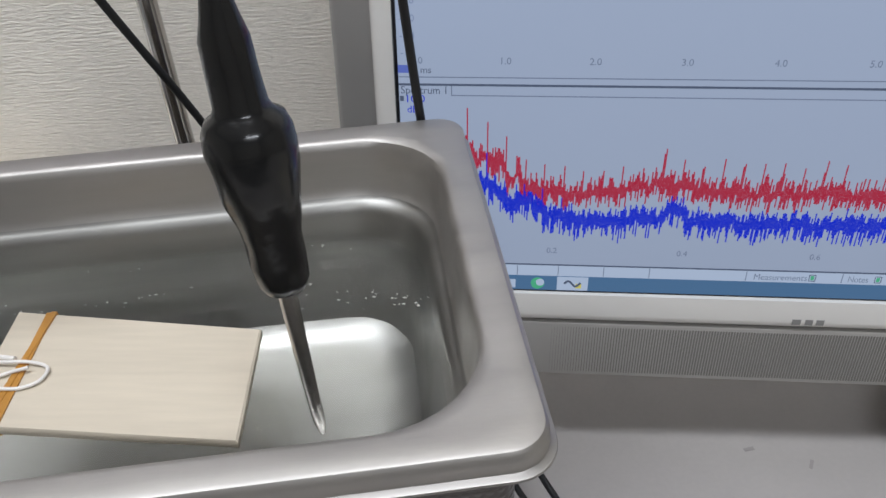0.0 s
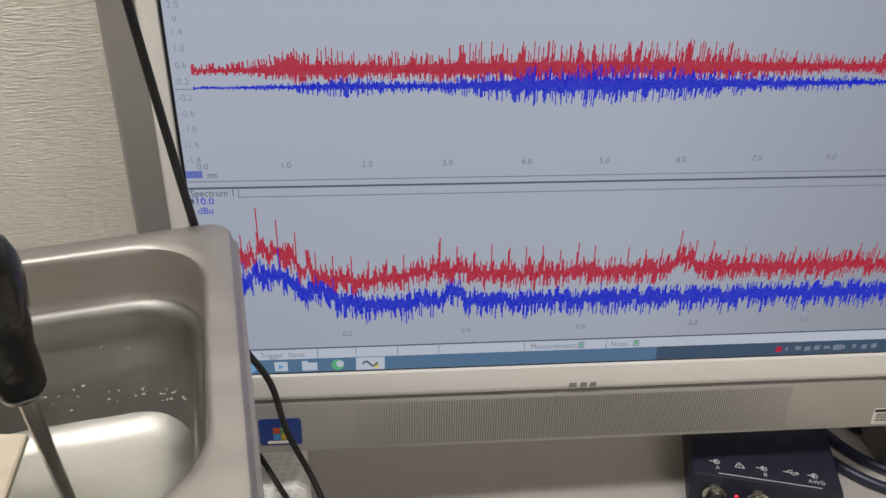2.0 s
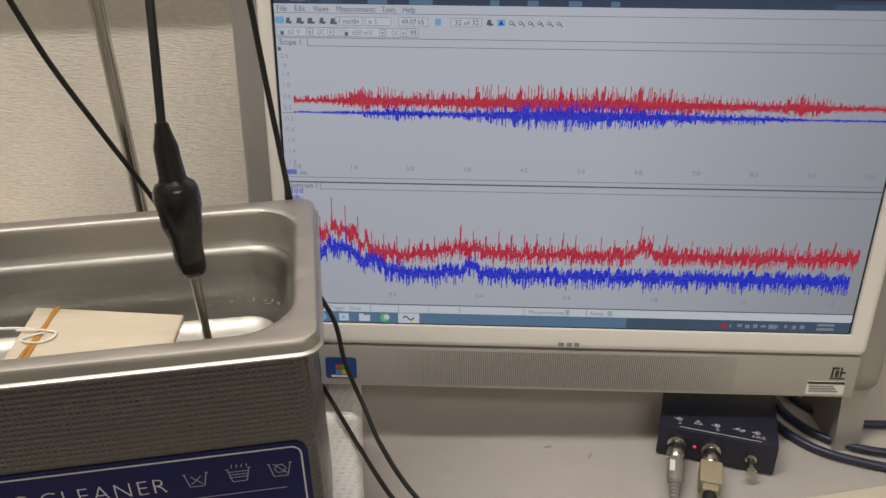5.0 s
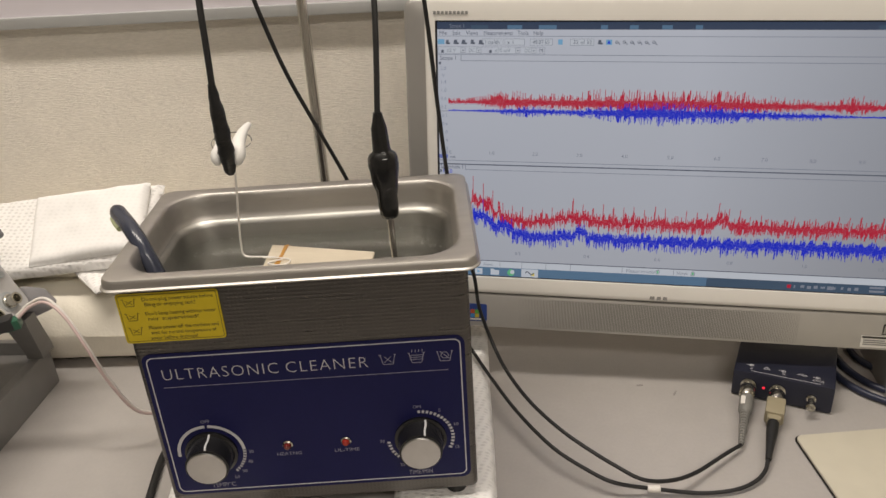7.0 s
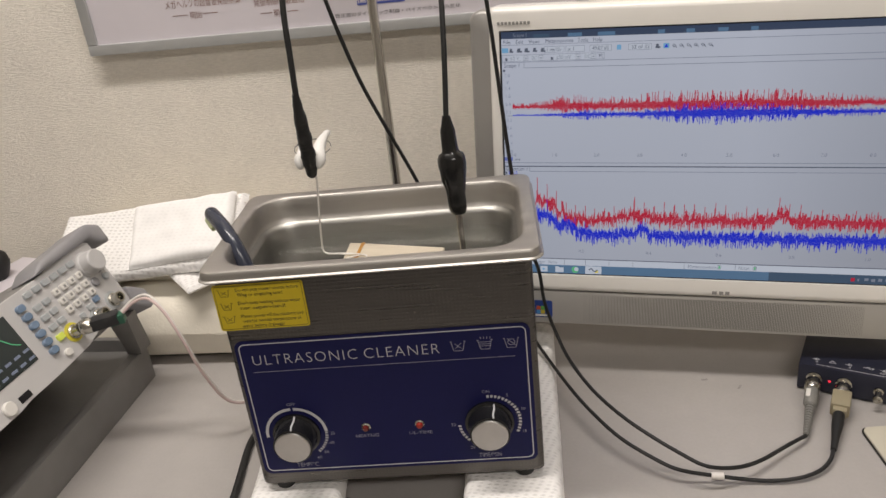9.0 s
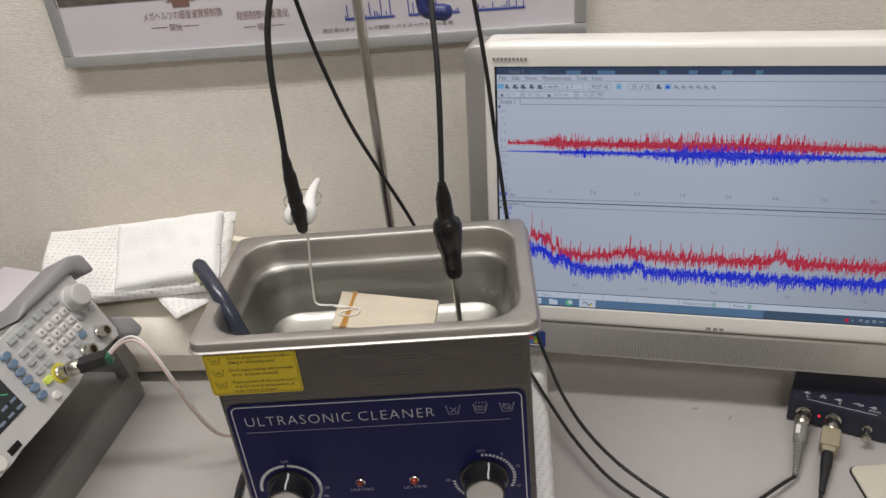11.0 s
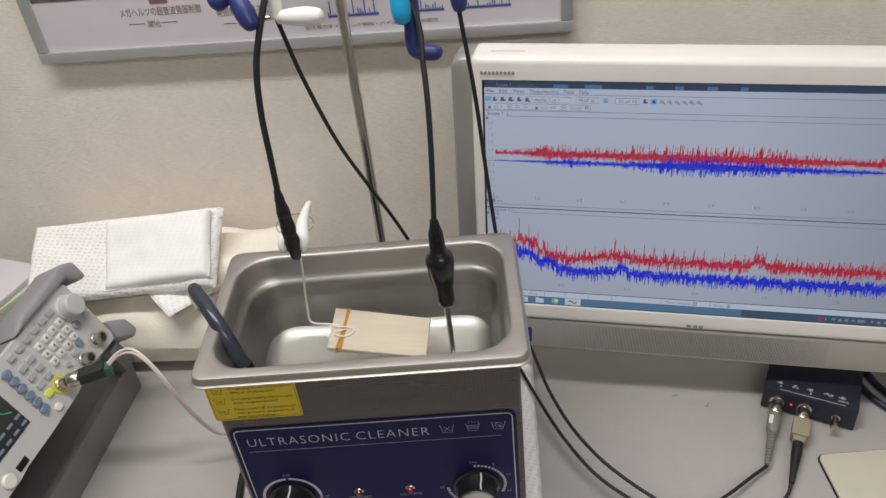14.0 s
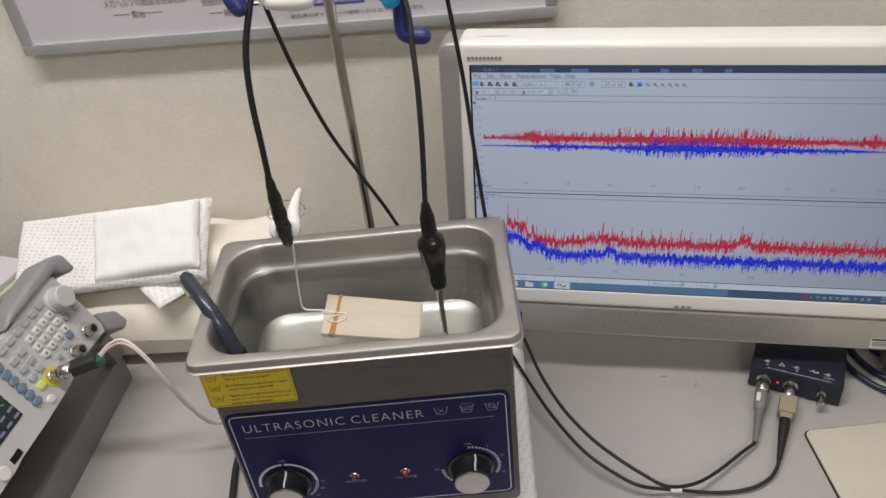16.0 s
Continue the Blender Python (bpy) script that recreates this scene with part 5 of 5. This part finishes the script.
letters("lettering", "\u97f3\u5727\u6e2f\u306e\u30c0\u30a4\u30ca\u30df\u30c3\u30af\u5236\u5fa1\u30fb\u30d0\u30a4\u30b9\u30da\u30af\u30c8\u30eb\u306e\u5909\u5316", 0.0050, INK, po, pose(0.012, 0.0041, 0.0195), 0.145)
part("arrow", place(loft([[(x, y, z) for x, z in ((-0.010, 0.0), (0.010, 0.0), (0.010, 0.006), (0.017, 0.006), (0.0, 0.017), (-0.017, 0.006), (-0.010, 0.006))] for y in (0.0040, 0.0046)]), pose(-0.142, 0, 0.0585)), BROWNINK, po, "brown arrow outline", smooth=0)
for x0, x1 in ((0.040, 0.095), (0.110, 0.165), (0.180, 0.235)):
    bm = bmesh.new()
    box(x0, x1, 0.0040, 0.0046, 0.0310, 0.0330, bm=bm)
    rg = random.Random(int(x0 * 1000))
    for k in range(22):
        xx = x0 + (x1 - x0) * k / 22
        box(xx, xx + 0.0012, 0.0041, 0.0046, 0.0330, 0.034 + 0.020 * rg.random() ** 3, bm=bm)
    part("chart", bm, BLUEINK, po, "small blue printed chart", smooth=0)

# ---- the pile of towels at the wall ----
folded_cloth("cream_towel", pose(-0.288, 0.330, 0.0, 0, 0, -4), 0.166, 0.070, 0.098, "thick folded cream towel lying against the wall", CREAM, 1.0, 0.008, 0.046, 50, 30)
folded_cloth("cream_towel", pose(-0.285, 0.348, 0.092, 0, 2, -5), 0.165, 0.052, 0.050, "rumpled cream towel folded on another", CREAM, 5.0, 0.010, 0.028, 50, 26)
folded_cloth("netted_towel", pose(-0.322, 0.322, 0.141, 34, -5, -5), 0.122, 0.050, 0.020, "white netted towel folded on the cream towels", NET, 2.0, 0.004, 0.009, 70, 36)
folded_cloth("netted_towel", pose(-0.272, 0.309, 0.158, 36, -7, -4), 0.066, 0.042, 0.018, "doubled white cotton towel folded on the pile's top", NETDENSE, 12.0, 0.005, 0.009, 50, 36)
folded_cloth("netted_towel", pose(-0.2560, 0.3070, 0.1180, 10, -3, 42), 0.046, 0.046, 0.010, "white netted towel corner spilling off the pile", NET, 22.0, 0.004, 0.006, 50, 36)

# ---- the function generator ----
GO = Vector((-0.3303, 0.1001, 0.1599))
ga = Vector((math.sin(radians(10)), math.cos(radians(10)), 0))
gn_h = Vector((math.cos(radians(10)), -math.sin(radians(10)), 0))
gup = Vector((0, 0, math.cos(radians(25)))) - gn_h * math.sin(radians(25))
gn = gn_h * math.cos(radians(25)) + Vector((0, 0, math.sin(radians(25))))
# local x along the face to its right, z up the face, -y out of it
GM = Matrix.Translation(GO) @ Matrix((ga, -gn, gup)).transposed().to_4x4()


def generator():
    th = thing("function_generator", GM, "light grey function generator with keypad, tilted back on a stand", "instrument")
    x0, x1, z0, z1 = -0.150, 0.100, -0.040, 0.050
    part("case", box(x0 + 0.004, x1 - 0.004, 0.006, 0.22, z0 + 0.003, z1 - 0.003, 0.004), CASE, th, "dark grey instrument case")
    pts = [(x0, z0), (-0.085, z0), (-0.070, z0 + 0.002), (-0.030, z0 + 0.002), (0.020, z0 + 0.004), (0.045, z0 + 0.010), (x1 - 0.004, z0 + 0.007), (x1, z0 + 0.014), (x1, z1 - 0.004), (x1 - 0.006, z1), (0.035, z1), (0.028, z1 - 0.003), (0.0, z1 - 0.004), (x0, z1 - 0.004)]
    cx, cz = (x0 + x1) / 2, (z0 + z1) / 2
    bm = loft([[(cx + (x - cx) * k, y, cz + (z - cz) * k) for x, z in pts] for k, y in ((1, 0.008), (1, 0.0015), (0.99, 0.0))])
    part("front_panel", bm, INSTR, th, "light grey front panel")
    # rubber bumpers
    def soft(bm, r):
        bmesh.ops.recalc_face_normals(bm, faces=bm.faces)
        bmesh.ops.bevel(bm, geom=list(bm.edges), offset=r, segments=3, profile=0.5, affect="EDGES", clamp_overlap=True)
        return bm
    part("top_bumper", soft(loft([[(x, y, z) for x, z in ((0.012, z1 - 0.002), (0.030, z1 + 0.008), (0.108, z1 + 0.014), (0.124, z1 + 0.006), (0.124, z1 - 0.016), (0.110, z1 - 0.012), (0.102, z1 - 0.001))] for y in (-0.006, 0.035)]), 0.0045), BUMPER, th, "grey rubber corner bumper")
    part("side_bumper", soft(loft([[(x, y, z) for x, z in ((0.101, z0 + 0.028), (0.122, z0 + 0.012), (0.125, z0 - 0.006), (0.114, z0 - 0.010), (0.098, z0 + 0.004))] for y in (-0.004, 0.035)]), 0.0035), BUMPER, th, "grey rubber corner bumper")
    part("left_bumper", box(x0 - 0.02, x0 + 0.002, -0.006, 0.035, z0 - 0.01, z1 + 0.006, 0.004), BUMPER, th, "grey rubber corner bumper")
    part("rear_bumper", box(x0 - 0.01, x1 + 0.012, 0.20, 0.225, z0 - 0.006, z1 + 0.006, 0.004), BUMPER, th, "grey rubber rear bumper")
    # screen
    scr = part("screen", box(-0.128, -0.037, -0.0006, 0.001, -0.014, 0.036, 0.0005), GLASSY, th, "small dark display with a green waveform")
    rows = [(-0.126 + 0.0115 * k, -0.119 + 0.0115 * k, -0.0105 + 0.0085 * j, -0.0080 + 0.0085 * j) for k in range(8) for j in range(2)]
    for r in rows:
        part("screen_text", box(r[0], r[1], -0.0010, -0.0006, r[2], r[3]), LIT_GREY, scr, smooth=0)
    part("screen_curve", tube([(-0.124 + 0.0068 * k, -0.0010, 0.016 + 0.010 * math.sin(k * 0.9)) for k in range(13)], 0.0005, 6, 5), LIT_GREEN, scr)

    def key(x, z, hx, hz, material, name="key", r=0.0012, h=0.0030):
        lp = rounded(hx, hz, min(r, hx * 0.95, hz * 0.95), 3, x, z)
        bm = loft([[(a, 0.0005, b) for a, b in lp], [(a, -h + 0.0006, b) for a, b in lp], [(x + (a - x) * 0.86, -h, z + (b - z) * 0.86) for a, b in lp]])
        k = part(name, bm, material, th)
        k["group"] = "keys"
        return k
    for i in range(4):
        for j in range(3):
            k = key(0.0255 + 0.0119 * i, 0.0250 - 0.0105 * j, 0.0040, 0.0034, KEYW)
            part("print_bar", box(0.0255 + 0.0119 * i - 0.0012, 0.0255 + 0.0119 * i + 0.0012, -0.0033, -0.0028, 0.0250 - 0.0105 * j - 0.0014, 0.0250 - 0.0105 * j + 0.0014), BADGE, k, smooth=0)
    for i in range(6):
        key(-0.0190, 0.0320 - 0.0097 * i, 0.0050, 0.0036, KEYB, r=0.0034, h=0.0042)
    for i in range(6):
        key(-0.003 + 0.0128 * i, 0.0385, 0.0046, 0.0030, KEYG)
    for i in range(2):
        for j in range(3):
            key(-0.0030 + 0.0125 * i, 0.0235 - 0.0115 * j, 0.0044, 0.0030, KEYG)
    key(-0.0030, -0.0110, 0.0044, 0.0032, KEYY)
    key(0.0335, -0.0090, 0.0030, 0.0026, KEYG)
    key(0.0480, -0.0070, 0.0040, 0.0030, KEYG)
    key(0.0600, -0.0045, 0.0040, 0.0030, KEYB)
    key(0.0900, 0.0080, 0.0040, 0.0034, KEYG, r=0.003)
    for x, z in ((0.0735, 0.0095), (0.0855, 0.0190)):
        key(x, z, 0.0046, 0.0046, BUMPER, "arrow_key", 0.0044)
    part("dial", place(lathe([(0.0140, 0), (0.0135, 0.003), (0.0122, 0.004), (0.0116, 0.0150), (0.0104, 0.0162), (0.0001, 0.0165)], 30, "y"), pose(0.0800, 0.0, 0.0285)), INSTR, th, "large light grey rotary dial")
    for x, z, ring in ((0.0125, -0.0155, YRING), (0.0500, -0.0195, KEYG), (0.0780, -0.0165, KEYG)):
        s = part("socket", place(lathe([(0.0072, 0), (0.0072, 0.003), (0.0058, 0.004), (0.0058, 0.012), (0.0040, 0.012), (0.0040, 0.002)], 18, "y"), pose(x, 0, z)), NICKEL, th, "nickel coaxial socket")
        part("ring", place(lathe([(0.0100, -0.0005), (0.0100, 0.0008), (0.0074, 0.001)], 20, "y"), pose(x, 0, z)), ring, s)
    part("usb_port", box(-0.0790, -0.0650, -0.0008, 0.001, -0.0350, -0.0285, 0.0004), BEZEL, th, "black memory-stick port")
    part("power_button", place(lathe([(0.0068, 0), (0.0068, 0.0025), (0.0058, 0.0034), (0.0001, 0.0034)], 20, "y"), pose(-0.0920, 0, -0.0310)), KEYW, th, "round power button")
    key(-0.0070, -0.0270, 0.0044, 0.0036, KEYW, "round_key", 0.0034)
    bars("maker_badge", [(-0.122, -0.104, 0.0400, 0.0422)], BADGE, th, -0.0002)
    return th


generator()
# adaptor plug and its pale lead
e1 = (GM @ Vector((0.0125, -0.012, -0.0155)))
e2 = Vector((-0.2720, 0.1205, 0.1560))
m1 = axis_pose(e1, e2)
ad = thing("adaptor_plug", m1, "black terminal adaptor with a green block on the generator", "plug")
hh = (e2 - e1).length
part("lock_ring", lathe([(0.0070, 0), (0.0076, 0.001), (0.0076, 0.010), (0.0062, 0.012)], 16), NICKEL, ad, "nickel locking ring")
part("body", box(-0.0070, 0.0070, -0.0060, 0.0060, 0.010, hh - 0.004, 0.0025), SATIN, ad, "black plastic body")
part("terminal_block", box(-0.0060, 0.0060, -0.0066, 0.0030, hh - 0.013, hh + 0.001, 0.0012), GREENPL, ad, "dark green terminal block")
for d, m in ((0.0, PINKWIRE), (0.0024, WHITEWIRE)):
    lead("output_lead", [(-0.2735, 0.1200 + d, 0.1565 + d), (-0.2600, 0.1230 + d, 0.1670 + d), (-0.2430, 0.1200 + d, 0.1720 + d), (-0.2270, 0.1130 + d, 0.1600), (-0.2130, 0.1060 + d, 0.1320), (-0.2040, 0.1100 + d, 0.0900), (-0.1910, 0.1205 + d, 0.0480), (-0.1720, 0.1400 + d, 0.0330), (-0.1480, 0.162 + d, 0.040)], 0.0014, m, "pale thin lead hanging from the generator's adaptor")

# open dark box under the generator
m0 = Matrix.Translation((-0.345, 0.10, 0)) @ pose(0, 0, 0, 0, 0, -6.0)
bx = thing("equipment_shelf", m0, "dark grey open-fronted equipment shelf holding the generator", "shelf")
D = -0.30
for nm, b in (("base_rail", (-0.012, 0.0, -0.42, 0.150, 0.0, 0.044)), ("top_panel", (D, -0.0125, -0.42, 0.148, 0.031, 0.037)), ("base_panel", (D, -0.012, -0.42, 0.148, 0.0, 0.008)), ("end_panel", (D, -0.012, 0.1485, 0.156, 0.0, 0.052)), ("back_panel", (D - 0.008, D, -0.42, 0.156, 0.0, 0.056))):
    part(nm, box(*b, 0.002), CASE, bx)
part("end_post", loft([[(x, y, z) for x, y in ((-0.014, 0.130), (0.004, 0.130), (0.004, 0.152), (-0.014, 0.152))] for z in (0.044, 0.050)] + [[(x, y, z) for x, y in ((0.006, 0.088), (0.030, 0.088), (0.030, 0.106), (0.006, 0.106))] for z in (0.112, 0.118)]), CASE, bx, "sloping dark grey post")
# things half seen behind the shelf
bk = thing("notebook_stack", pose(-0.540, 0.315, 0, 0, 0, -28), "stack of worn notebooks and folders at the wall", "notebooks")
z = 0.0
for k, (h, m, hx, turn) in enumerate(((0.028, CASE, 0.052, 0), (0.022, PADMAT, 0.050, 4), (0.018, KEYW, 0.048, -3), (0.012, BLUEINK, 0.047, 5), (0.014, PALEGREEN, 0.046, 1), (0.008, PAPER, 0.045, 8))):
    part("notebook", place(box(-hx, hx, -0.085, 0.085, z, z + h, 0.0015), pose(0, 0, 0, 0, 0, turn)), m, bk)
    z += h
lead("adaptor_cable", [(-0.60, 0.36, 0.10), (-0.565, 0.352, 0.118), (-0.545, 0.348, 0.125), (-0.56, 0.34, 0.085), (-0.57, 0.33, 0.045)], 0.014, RUBBER, "thick black cable end behind the shelf")
